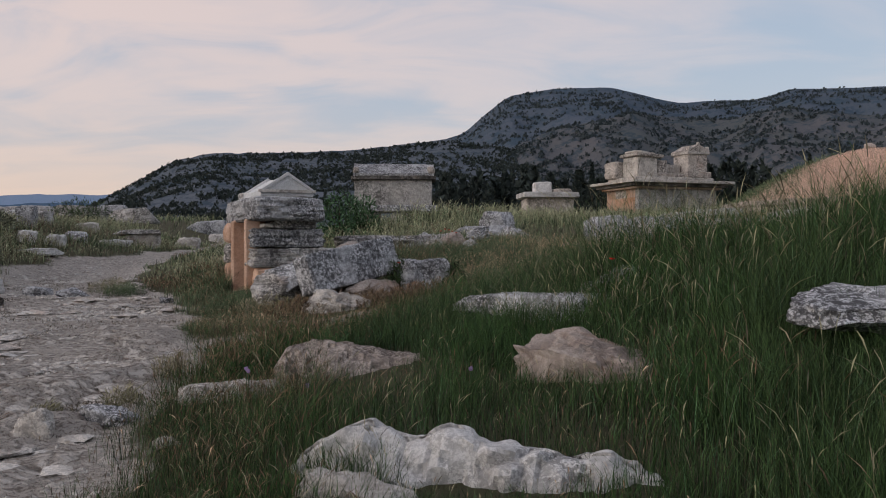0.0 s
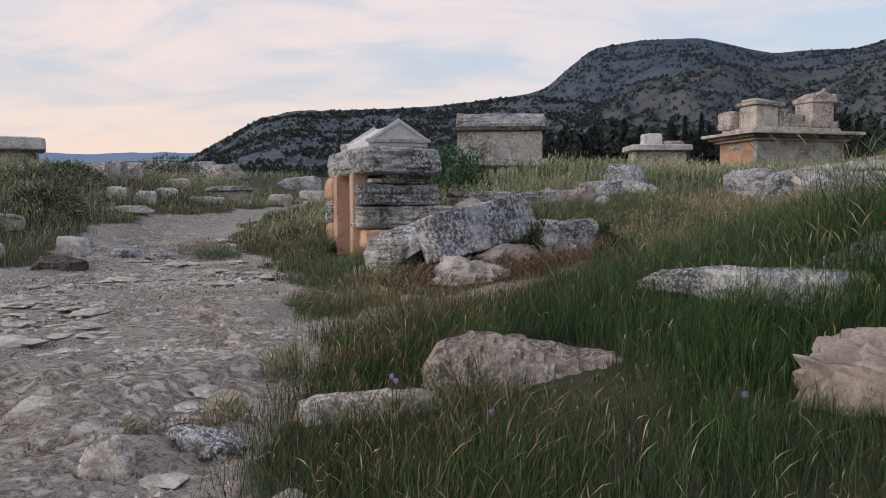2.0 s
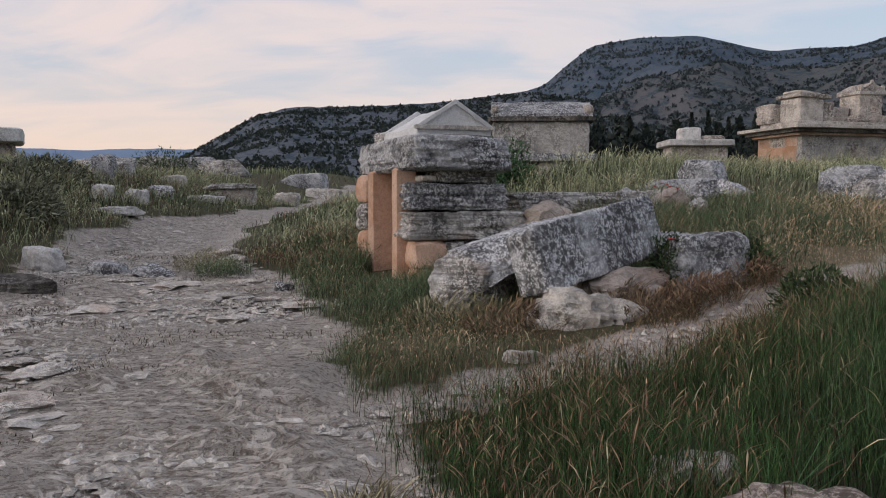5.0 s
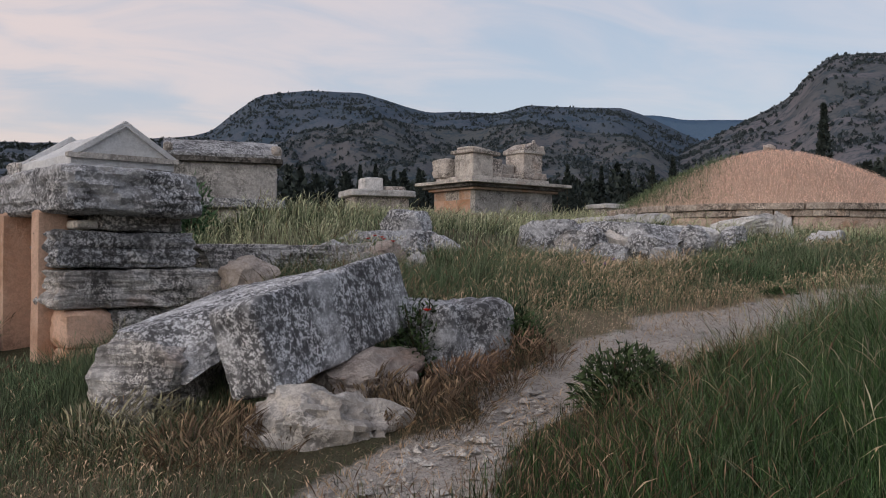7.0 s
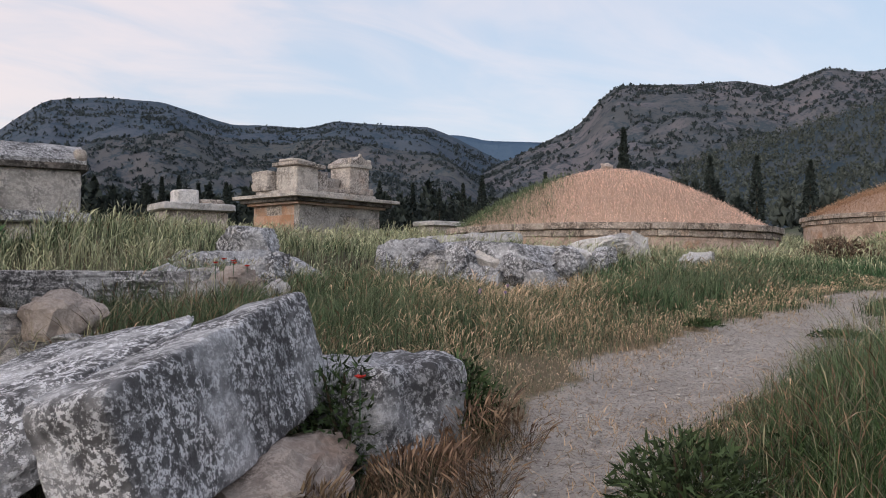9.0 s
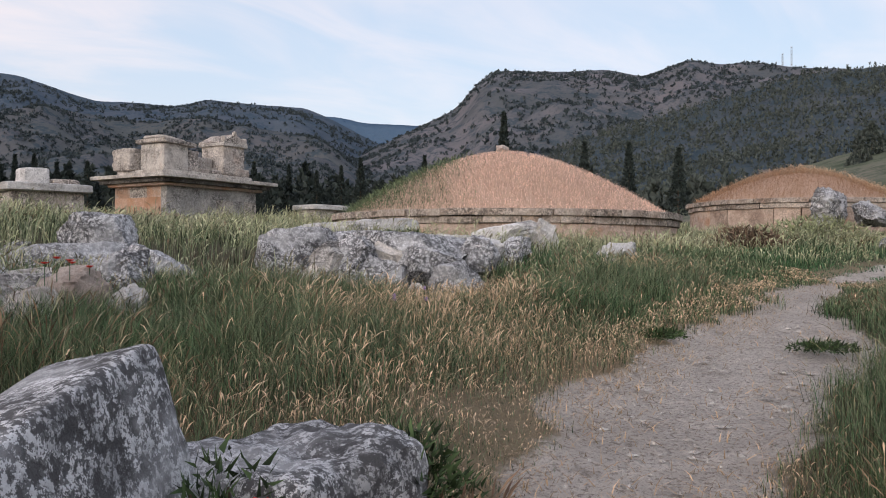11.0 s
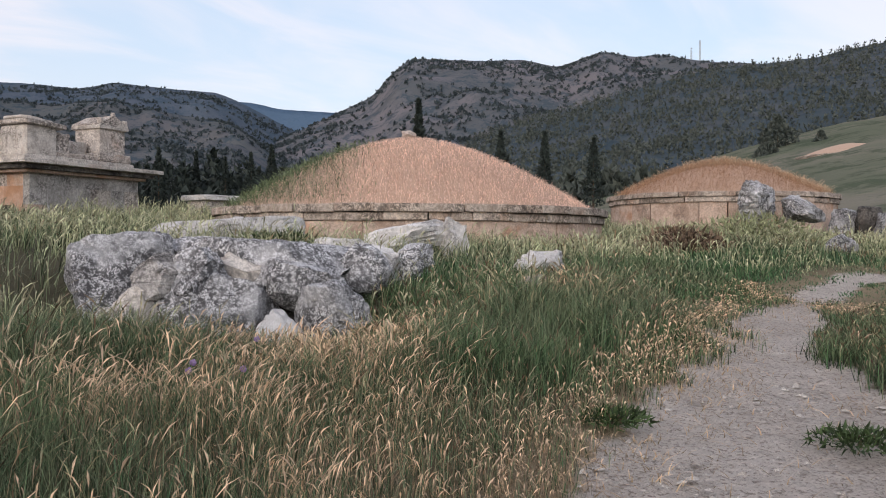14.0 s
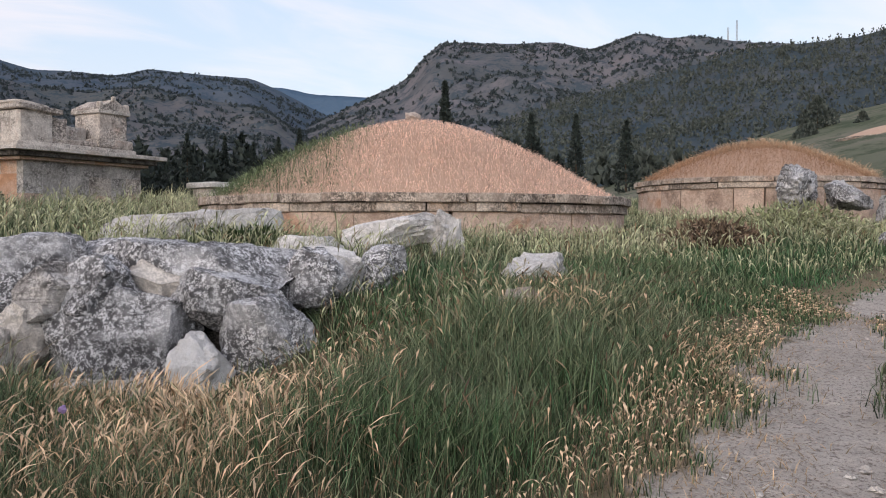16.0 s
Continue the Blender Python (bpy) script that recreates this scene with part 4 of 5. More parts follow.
    part("corner_horn", block_bm((0.14, 0.14, 0.16), 338, 0.01, 3.5, 4), M_TOMB, lid, "", pose(0, -0.65, 0.43))


temple_tomb()


def small_tomb(x, y, z, turn, w, h, label, slab=True, top=True):
    t = empty("small_tomb", pose(x, y, z, 0, 0, turn), label, "tomb")
    k = x * 3 + y
    part("body", block_bm((w, w * 0.7, h * 0.55), k, 0.03, 8, 7), M_TOMB, t, "", pose(0, 0, h * 0.27))
    part("cover", block_bm((w * 1.2, w * 0.95, h * 0.16), k + 1, 0.03, 6, 8), M_WHITE, t, "pale cover slab", pose(0, 0, h * 0.63))
    if top:
        part("block", block_bm((w * 0.35, w * 0.45, h * 0.32), k + 2, 0.03, 6, 6), M_WHITE, t, "", pose(-w * 0.12, 0, h * 0.86))
        part("block", block_bm((w * 0.4, w * 0.5, h * 0.14), k + 3, 0.03, 5, 6), M_TOMB, t, "", pose(w * 0.3, 0, h * 0.76))


small_tomb(4.9, 40.2, 3.1, 5, 2.1, 1.6, "low pale tomb with broken top blocks")
small_tomb(16.9, 43.4, 3.2, 10, 1.6, 1.35, "small pale tomb beside the tumulus", top=False)
small_tomb(-16.4, 26.4, 2.0, 30, 1.9, 2.4, "tall ruined tomb on the grassy bank", top=False)
for k, (x, y, w, h, tn, c) in enumerate([(-10.6, 29.9, 1.5, 0.7, 8, M_PALE), (-10.8, 28.3, 1.1, 0.26, 5, M_WHITE), (-11.1, 24.5, 0.7, 0.5, 10, M_WHITE), (-11.6, 23.9, 0.6, 0.55, -20, M_WHITE), (-10.5, 22.4, 1.1, 0.22, 8, M_WHITE),
                                         (-11.5, 26.9, 0.7, 0.5, 20, M_GREY), (-13.3, 27.4, 0.7, 1.1, 0, M_GREY), (-18.5, 44, 3.0, 1.3, 8, M_BEDS), (-22.4, 58, 2.2, 1.6, 0, M_GREY), (-15.5, 43, 2.6, 1.1, 0, M_BEDS),
                                         (-9.9, 33.0, 1.1, 0.6, 0, M_PALE), (-12.0, 44, 2.4, 1.0, 10, M_GREY), (-10.3, 40.5, 1.6, 0.6, 0, M_PALE), (-24, 49, 4, 1.3, 5, M_BEDS), (-8.95, 16.85, 0.68, 0.42, -30, M_WHITE), (-9.4, 15.1, 0.4, 0.42, 0, M_PALE),
                                         (-10.7, 17.4, 0.95, 0.36, 15, M_PALE), (-9.0, 13.4, 0.6, 0.3, 0, M_GREY), (-14.2, 29.5, 1.6, 0.6, 12, M_BEDS), (-16.0, 33, 2.0, 0.8, 0, M_GREY), (-12.9, 31, 0.9, 0.5, 30, M_PALE)]):
    stone("tumbled_block", "tumbled pale tomb block on the grassy bank", on_land(x, y, h * 0.22), (w * 0.85, w * 0.5, h * 0.8), c, tn, (0, (k * 5) % 9 - 4), 400 + k, 6.5, 0.05, 8, group="tumbled blocks", facets=3)
stone("block_cover", "flat cover slab on a tumbled block", on_land(-10.6, 29.9, 0.48), (1.6, 1.0, 0.15), M_BEDS, 8, (0, 0), 430, 9.0, 0.03, 8, category="stone slab")


def tumulus(x, y, base, rim, apex, radius, label, count, seed, notch=None, squash=1.0):
    """A round tomb: a drum of ashlar under two cornice rings, heaped with earth."""
    t = empty("tumulus", pose(x, y, base), label, "tumulus")
    rnd = random.Random(seed)
    h = rim - base
    step = 2 * math.pi / count

    def arc(r0, r1, z0, z1, share):
        bm = bmesh.new()
        n = 4
        rows = []
        for i in range(n + 1):
            a = (i / n - 0.5) * step * share
            rows.append([bm.verts.new((r * math.cos(a), r * math.sin(a), z)) for r, z in ((r0, z0), (r1, z0), (r1, z1), (r0, z1))])
        for a, b in zip(rows[:-1], rows[1:]):
            for k in range(4):
                bm.faces.new((a[k], a[(k + 1) % 4], b[(k + 1) % 4], b[k]))
        bm.faces.new(rows[0])
        bm.faces.new(rows[-1][::-1])
        bmesh.ops.recalc_face_normals(bm, faces=bm.faces[:])
        bmesh.ops.bevel(bm, geom=[e for e in bm.edges if len(e.link_faces) == 2 and e.calc_face_angle(0) > 1.0], offset=0.012, segments=1, affect="EDGES")
        return bm

    rings = [("drum_block", radius - 0.45, radius - 0.06, -0.4, h - 0.34, 0.988), ("course_block", radius - 0.45, radius + 0.0, h - 0.338, h - 0.17, 0.99), ("cornice_block", radius - 0.5, radius + 0.09, h - 0.165, h, 0.992)]
    for k, (name, r0, r1, z0, z1, share) in enumerate(rings):
        first = None
        for i in range(count):
            if notch and k > 0 and notch[0] < i < notch[1]:
                continue
            a = (i + (0.5 if k == 1 else 0.15 * k)) * step
            m = pose(rnd.uniform(-0.02, 0.02), rnd.uniform(-0.02, 0.02), rnd.uniform(-0.012, 0.012), 0, 0, math.degrees(a) + rnd.uniform(-0.4, 0.4))
            if first is None:
                first = part(name, arc(r0, r1, z0, z1, share), M_RIM if k else M_DRUM, t, "", m)
            else:
                ob = new(name, first.data)
                ob.parent = t
                ob.matrix_local = m
    # earth heap
    nr, na = 26, 90
    r = np.linspace(0, 1, nr)[:, None] * (radius - 0.30)
    a = np.linspace(0, 2 * math.pi, na)[None, :]
    q = r / (radius - 0.30)
    z = h - 0.04 + (apex - rim) * (1 - q ** 1.65) ** 1.05
    X, Y = r * np.cos(a), r * np.sin(a)
    z = z + 0.14 * (value_noise(X + x, Y + y, 0.7, 4) - 0.5) * (1 - q)
    heap = mesh_ob("mound", np.stack([X + 0 * z, Y + 0 * z, z], -1).reshape(-1, 3), grid_faces(nr, na), M_HEAP, t)
    heap["label"] = "heaped earth under dry grass"
    return t


def heap_build(n, bsdf):
    geo = n.add("ShaderNodeNewGeometry")
    f = n.noise(geo.outputs["Position"], 3.0, 5.0, 0.65)
    n.link(n.mix(f, (0.42, 0.28, 0.20), (0.60, 0.44, 0.34)), bsdf.inputs["Base Color"])
    bump(n, bsdf, f, 0.8, 0.08)


M_HEAP = material("dry_grass_heap", heap_build)
T1, T2 = (14.5, 28.8, 4.75), (29.4, 28.6, 4.0)
tumulus(T1[0], T1[1], 2.35, 3.12, 4.92, T1[2], "round stone tumulus heaped with dry grass", 34, 1)
tumulus(T2[0], T2[1], 2.6, 4.05, 5.3, T2[2], "smaller ruined tumulus with reddish grass", 28, 2)
stone("finial_stone", "small pale stone on top of the tumulus", (14.35, 28.7, 5.0), (0.36, 0.32, 0.3), M_PINK, 0, (0, 0), 500, 3.0, 0.03, 6)
stone("collapsed_stone", "broken pale rock leaning on the small tumulus", (25.7, 25.3, 3.68), (1.9, 0.9, 1.1), M_GREY, 20, (0, 10), 501, 3.2, 0.09, 12, 0.0, 0.2)
stone("collapsed_stone", "broken pale rock leaning on the small tumulus", (26.0, 24.1, 3.41), (1.5, 0.9, 0.6), M_GREY, 0, (0, 14), 502, 3.4, 0.08, 10)
for k, (x, y, h) in enumerate([(28.8, 23.7, 1.2), (29.0, 23.2, 1.3), (29.2, 22.6, 1.1)]):
    stone("wall_block", "dark weathered block of a low wall", on_land(x, y, h * 0.4), (1.3, 0.7, h), M_DARKST if k % 2 else M_GREY, -15, (0, 0), 510 + k, 7.0, 0.04, 8, group="low wall blocks")
t3 = tumulus(133.0, 64.0, 12.6, 15.4, 17.5, 8.0, "distant low tumulus on the meadow slope", 20, 4)


# loose stones on the road and trail
def scatter(name, label, count, box, size, mat, want, seed, kind="stuff", flat=0.55, sides=1, lift=0.15):
    """Many small stones in one mesh, each a dented little solid."""
    rs = np.random.RandomState(seed)
    bm = bmesh.new()
    if sides:
        bmesh.ops.create_icosphere(bm, subdivisions=sides, radius=1.0)
    else:
        p = [bm.verts.new(q) for q in ((1, 0, 0), (0, 1, 0), (-1, 0, 0), (0, -1, 0), (0, 0, 1))]
        for k in range(4):
            bm.faces.new((p[k], p[(k + 1) % 4], p[4]))
        bm.verts.index_update()
    base = np.array([v.co[:] for v in bm.verts])
    tri = np.array([[v.index for v in f.verts] for f in bm.faces])
    bm.free()
    x = rs.uniform(box[0], box[1], count * 6)
    y = rs.uniform(box[2], box[3], count * 6)
    keep = np.where(want(x, y) > rs.rand(len(x)))[0][:count]
    x, y = x[keep], y[keep]
    n = len(x)
    s = size[0] + (size[1] - size[0]) * rs.rand(n) ** 4
    d = base[None] * (1 + 0.28 * rs.randn(n, len(base), 1)) * s[:, None, None]
    d[:, :, 0] *= rs.uniform(0.8, 1.7, (n, 1))
    d[:, :, 2] *= flat
    c, w = np.cos(rs.rand(n) * 6.28)[:, None], np.sin(rs.rand(n) * 6.28)[:, None]
    px = d[:, :, 0] * c - d[:, :, 1] * w + x[:, None]
    py = d[:, :, 0] * w + d[:, :, 1] * c + y[:, None]
    pz = d[:, :, 2] + (land(x, y) - 0.05 + s * lift)[:, None]
    v = np.stack([px, py, pz], -1).reshape(-1, 3)
    f = (tri[None] + (np.arange(n) * len(base))[:, None, None]).reshape(-1, 3)
    ob = mesh_ob(name, v, f, mat, smooth=False)
    tags(ob, label, "gravel", kind=kind)


scatter("road_gravel", "loose limestone chips on the dirt road", 5500, (-11, 0, -2, 26), (0.010, 0.06), M_PALE, lambda x, y: bareness(x, y) * np.clip(value_noise(x, y, 0.8, 3) * 2.4 - 0.7, 0.05, 1), 1, sides=0)
scatter("road_chips", "small limestone chips and crumbs on the dirt road", 26000, (-9, 0, 1, 20), (0.006, 0.045), M_PALE, lambda x, y: bareness(x, y) * np.clip(value_noise(x + 3, y, 1.1, 3) * 3.2 - 1.1, 0.04, 1), 5, flat=0.6, sides=0, lift=0.2)
scatter("trail_gravel", "small stones on the trail", 6000, (-2, 14, 9, 18), (0.005, 0.03), M_PALE, lambda x, y: bareness(x, y) * np.clip(value_noise(x, y, 1.4, 2) * 2 - 0.5, 0.1, 1), 2, sides=0)
scatter("embedded_stones", "flat stones worn into the road", 1100, (-8, -2, 2, 16), (0.03, 0.17), M_PALE, lambda x, y: (along(ROAD, x, y) > 0.2) * np.clip(value_noise(x, y, 0.5, 3) * 3 - 1.2, 0.02, 1), 3, flat=0.24, sides=2, lift=0.16)
# The M_DARKST one is added to stand for a dark hole at the road edge.
for k, (x, y, s, tn, c) in enumerate([(-3.02, 6.3, 0.26, 0, M_PALE), (-2.55, 6.65, 0.5, -10, M_GREY), (-3.35, 6.75, 0.45, 20, M_PALE), (-7.9, 16.7, 0.62, 10, M_GREY), (-7.15, 16.4, 0.62, -5, M_GREY), (-8.1, 14.9, 1.0, -12, M_DARKST),
                                      (-3.6, 8.1, 0.4, 0, M_PALE), (-3.9, 7.3, 0.45, 15, M_PALE), (-2.25, 9.85, 0.36, 25, M_PALE), (-2.0, 11.0, 0.3, 5, M_PALE), (-6.45, 17.9, 0.5, 0, M_PALE), (-6.85, 18.8, 0.45, 12, M_PALE), (-4.9, 18.2, 0.4, 0, M_PALE), (-4.9, 15.2, 0.3, 0, M_GREY), (-1.9, 5.9, 0.2, 0, M_PALE)]):
    stone("road_stone", "stone lying on the worn dirt road", on_land(x, y, 0.0 if k else 0.07), (s, s * 0.62, s * (0.85 if k == 0 else 0.3)), c, tn, (0, 4), 600 + k, 3.4, 0.035, 8, category="rock", group="road stones")


# ---- plants ----
def blades(name, label, mat, x, y, height, width, bend, seed, ear=0.0, ground=None, splay=0.7, wind=(0.34, 0.12)):
    """Grass in one mesh: each blade a bent, tapering strip; ear: width of a seed head near the tip."""
    rs = np.random.RandomState(seed)
    n = len(x)
    z = (land(x, y) if ground is None else ground) - 0.03
    a = rs.rand(n) * 2 * np.pi
    lean = splay * rs.rand(n) * height
    gust = bend * (0.15 + 0.85 * rs.rand(n) * value_noise(x, y, 0.8, 2))
    dx, dy = np.cos(a) * lean + wind[0] * gust * height, np.sin(a) * lean + wind[1] * gust * height
    f = rs.rand(n) * np.pi
    wx, wy = np.cos(f), np.sin(f)
    if ear:
        ts, ws = [0.0, 0.74, 0.86], [0.45, 0.3, ear]
    else:
        ts, ws = [0.0, 0.5], [1.0, 0.75]
    cols = []
    for t, w in zip(ts, ws):
        cx, cy, cz = x + dx * t * t, y + dy * t * t, z + height * (t - 0.12 * bend * t * t)
        for s in (-0.5, 0.5):
            cols.append(np.stack([cx + wx * s * w * width, cy + wy * s * w * width, cz], -1))
    cols.append(np.stack([x + dx, y + dy, z + height * (1 - 0.2 * bend)], -1))
    v = np.stack(cols, 1)
    k = len(cols)
    tri = []
    for i in range(len(ts) - 1):
        tri += [(2 * i, 2 * i + 1, 2 * i + 3), (2 * i, 2 * i + 3, 2 * i + 2)]
    tri.append((k - 3, k - 2, k - 1))
    f = (np.array(tri)[None] + (np.arange(n) * k)[:, None, None]).reshape(-1, 3)
    ob = mesh_ob(name, v.reshape(-1, 3), f, mat)
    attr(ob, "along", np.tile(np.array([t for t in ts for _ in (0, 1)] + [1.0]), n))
    return tags(ob, label, "grass", kind="stuff")


WALKED = [(0, 0, 0), (-1.3, 3, 0), (-2.1, 5.5, 0), (-2.4, 8.6, 0), (-1.7, 10.8, 0), (0, 12.3, 0), (2, 13.5, 0)]
KEEP_OUT = [(-2.9, 15.9, 1.2), (-1.3, 13.3, 0.5), (4.6, 20.0, 0.7), (1.3, 21.0, 0.8), (-1.5, 26.9, 1.0), (11.7, 44, 2.6), (0.12, 4.78, 0.35), (-0.66, 7.85, 0.45)]


def spots(count, box, seed, want):
    rs = np.random.RandomState(seed)
    x, y = rs.uniform(box[0], box[1], count), rs.uniform(box[2], box[3], count)
    w = want(x, y) * (1 - bareness(x, y)) 
    for cx, cy, r in KEEP_OUT:
        w = w * (np.hypot(x - cx, y - cy) > r)
    for cx, cy, r in (T1, T2):
        w = w * (np.hypot(x - cx, y - cy) > r + 0.05)
    rim = np.minimum(np.minimum(x - box[0], box[1] - x), np.minimum(y - box[2], box[3] - y))
    w = w * smooth_step(0.0, 1.6, rim + 1.6 * (value_noise(x, y, 0.6, 2) - 0.5))
    k = w > rs.rand(count)
    return x[k], y[k], rs


def clump(x, y, s, k):
    return np.clip((value_noise(x + k * 13, y - k * 7, s, 3) - 0.30) * 2.6, 0, 1)


def dryness(x, y):
    """0 lush to 1 dry, in patches, drier along the paths."""
    d = value_noise(x + 71, y + 9, 0.33, 3) * 1.1 - 0.15
    edge = np.maximum(along(ROAD, x, y), along(TRAIL, x, y))
    d = d + 0.45 * smooth_step(-1.2, 0.0, edge) * np.where((x > 0.3) & (x < 9), uphill(x, y), 1.0)
    d = d - 0.25 * smooth_step(10, 8.5, y) - 0.5 * bell(x, y, 4.6, 7.0, 2.6) - 0.6 * bell(x, y, 6.8, 17.6, 1.5) + 0.6 * bell(x, y, -0.9, 10.2, 1.0) + 0.4 * bell(x, y, -1.6, 6.8, 0.8) - 0.8 * bell(x, y, 1.6, 9.6, 1.2)
    return np.clip(d, 0, 1)


def tallness(x, y):
    h = (0.28 + 0.34 * value_noise(x + 5, y + 31, 0.4, 3)) * (0.55 + 0.9 * value_noise(x + 2, y + 7, 3.4, 2)) * (0.62 + 0.76 * value_noise(x + 9, y + 3, 1.5, 2))
    edge = np.maximum(along(ROAD, x, y), along(TRAIL, x, y))
    rest = 0.38 + 0.35 * smooth_step(12.5, 10.5, y) * smooth_step(-4, -3, x)
    h = h * (rest + (1 - rest) * smooth_step(-0.1, -1.7 + 0.9 * ((x > 0.3) & (x < 9)) * (1 - uphill(x, y)), edge))
    h = h * (1 + 0.35 * bell(x, y, 6.2, 17.0, 1.6))
    h = h * (1 - 0.25 * smooth_step(-9.0, -11.0, x) * smooth_step(20, 25, y))
    h = h * (1 + 1.3 * bell(x, y, 1.7, 9.5, 0.9))
    h = h * (1 + 0.5 * bell(x, y, 4.8, 7.5, 2.2))
    h = h * (1 + 0.2 * bell(x, y, 1.4, 11.6, 0.7) + 0.6 * bell(x, y, 3.1, 12.2, 0.8) + 0.6 * bell(x, y, 4.8, 13.0, 0.9))   # bank above the trail
    h = h * (1 - 0.45 * strawness(x, y))
    h = h * (1 - 0.3 * smooth_step(1.4, 0.3, -along(WALKED, x, y)))
    h = h * (1 - 0.6 * bell(x, y, 9.5, 17.8, 1.7))
    h = h * (1 - 0.75 * np.maximum.reduce([bell(x, y, 4.5, 18.9, 1.1), bell(x, y, 3.6, 20.6, 0.9), bell(x, y, 1.3, 20.0, 1.0), bell(x, y, 4.0, 21.2, 0.7), bell(x, y, -1.2, 12.2, 0.9), bell(x, y, -0.5, 7.1, 0.5), bell(x, y, 0.2, 4.3, 0.8), bell(x, y, 0.9, 6.3, 0.6)]))
    h = h * (1 - 0.5 * smooth_step(2.6, 0.4, np.hypot(x - 14.5, y - 28.8) - 4.8) * (y < 30))
    return h


def field(name, label, mat, count, box, seed, want, scale, width, bend, ear=0.0):
    x, y, rs = spots(count, box, seed, want)
    h = tallness(x, y) * scale * rs.uniform(0.55, 1.15, len(x))
    thin = np.clip(-along(WALKED, x, y) / 5.0, 0.5, 2.6)
    return blades(name, label, mat, x, y, h, width * thin * rs.uniform(0.7, 1.3, len(x)), bend, seed, ear, None, 0.75)


NEAR = (-7, 11, -0.5, 20)
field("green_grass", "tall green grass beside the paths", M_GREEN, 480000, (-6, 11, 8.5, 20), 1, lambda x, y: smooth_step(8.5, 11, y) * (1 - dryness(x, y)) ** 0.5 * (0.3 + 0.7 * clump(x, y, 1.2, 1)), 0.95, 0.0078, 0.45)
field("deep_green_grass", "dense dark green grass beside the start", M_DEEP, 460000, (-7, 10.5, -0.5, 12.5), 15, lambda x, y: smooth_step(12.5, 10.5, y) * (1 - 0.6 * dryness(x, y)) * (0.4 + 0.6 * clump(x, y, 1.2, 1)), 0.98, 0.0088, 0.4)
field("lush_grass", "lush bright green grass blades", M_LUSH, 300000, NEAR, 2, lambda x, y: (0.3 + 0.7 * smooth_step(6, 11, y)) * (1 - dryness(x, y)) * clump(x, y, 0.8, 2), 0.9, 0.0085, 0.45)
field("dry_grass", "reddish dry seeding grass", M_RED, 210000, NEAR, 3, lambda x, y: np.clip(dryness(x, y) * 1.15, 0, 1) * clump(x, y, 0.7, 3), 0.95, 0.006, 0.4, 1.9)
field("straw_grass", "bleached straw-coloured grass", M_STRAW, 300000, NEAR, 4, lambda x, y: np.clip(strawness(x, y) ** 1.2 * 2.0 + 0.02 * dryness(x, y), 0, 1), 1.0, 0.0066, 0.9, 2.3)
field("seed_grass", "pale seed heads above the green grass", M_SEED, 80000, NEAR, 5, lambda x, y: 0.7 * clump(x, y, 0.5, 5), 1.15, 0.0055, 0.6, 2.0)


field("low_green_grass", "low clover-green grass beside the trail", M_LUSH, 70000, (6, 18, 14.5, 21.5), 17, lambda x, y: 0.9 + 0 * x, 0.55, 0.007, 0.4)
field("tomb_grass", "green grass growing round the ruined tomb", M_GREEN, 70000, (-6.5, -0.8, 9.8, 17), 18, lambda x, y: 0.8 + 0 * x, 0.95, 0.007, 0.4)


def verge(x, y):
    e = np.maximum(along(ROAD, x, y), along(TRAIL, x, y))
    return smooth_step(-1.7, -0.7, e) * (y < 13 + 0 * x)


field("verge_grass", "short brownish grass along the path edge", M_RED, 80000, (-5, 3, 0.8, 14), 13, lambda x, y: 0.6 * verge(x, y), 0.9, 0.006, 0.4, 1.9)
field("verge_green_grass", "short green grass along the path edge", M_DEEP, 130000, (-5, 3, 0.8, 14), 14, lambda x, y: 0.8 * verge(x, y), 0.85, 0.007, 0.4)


def weeds():
    rs = np.random.RandomState(61)
    x, y = rs.uniform(-9, 9, 160000), rs.uniform(1, 20, 160000)
    k = ((along(ROAD, x, y) > -0.1) * smooth_step(0.54, 0.66, value_noise(x * 0.8 + 8, y * 1.8, 1.3, 3)) * 0.75) > rs.rand(len(x))
    x, y = x[k], y[k]
    blades("road_weeds", "low dark weeds trodden into the paths", M_WEED, x, y, rs.uniform(0.015, 0.05, len(x)), rs.uniform(0.005, 0.011, len(x)), 0.8, 62, 0.0, None, 1.6)


def litter():
    rs = np.random.RandomState(63)
    x, y = rs.uniform(-2, 10, 90000), rs.uniform(10, 18.5, 90000)
    e = along(TRAIL, x, y)
    k = (smooth_step(-0.5, 0.05, e) * smooth_step(0.75, 0.1, e) * (0.25 + 0.75 * uphill(x, y)) * value_noise(x, y, 1.7, 2)) > rs.rand(len(x))
    x, y = x[k], y[k]
    blades("straw_litter", "dry straw trodden flat along the trail", M_STRAW, x, y, rs.uniform(0.03, 0.06, len(x)), rs.uniform(0.004, 0.008, len(x)), 0.5, 64, 0.0, None, 4.0)


weeds()
litter()
MIDDLE = (-16, 30, 17, 38)
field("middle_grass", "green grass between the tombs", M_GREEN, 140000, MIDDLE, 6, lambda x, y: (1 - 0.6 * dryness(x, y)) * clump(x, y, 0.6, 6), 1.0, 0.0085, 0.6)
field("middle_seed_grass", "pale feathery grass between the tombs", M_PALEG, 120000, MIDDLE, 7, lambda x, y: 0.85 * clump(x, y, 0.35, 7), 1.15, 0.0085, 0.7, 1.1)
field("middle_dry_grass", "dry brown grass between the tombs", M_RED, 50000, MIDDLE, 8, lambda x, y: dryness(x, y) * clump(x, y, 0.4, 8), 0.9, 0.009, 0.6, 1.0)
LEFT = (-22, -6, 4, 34)
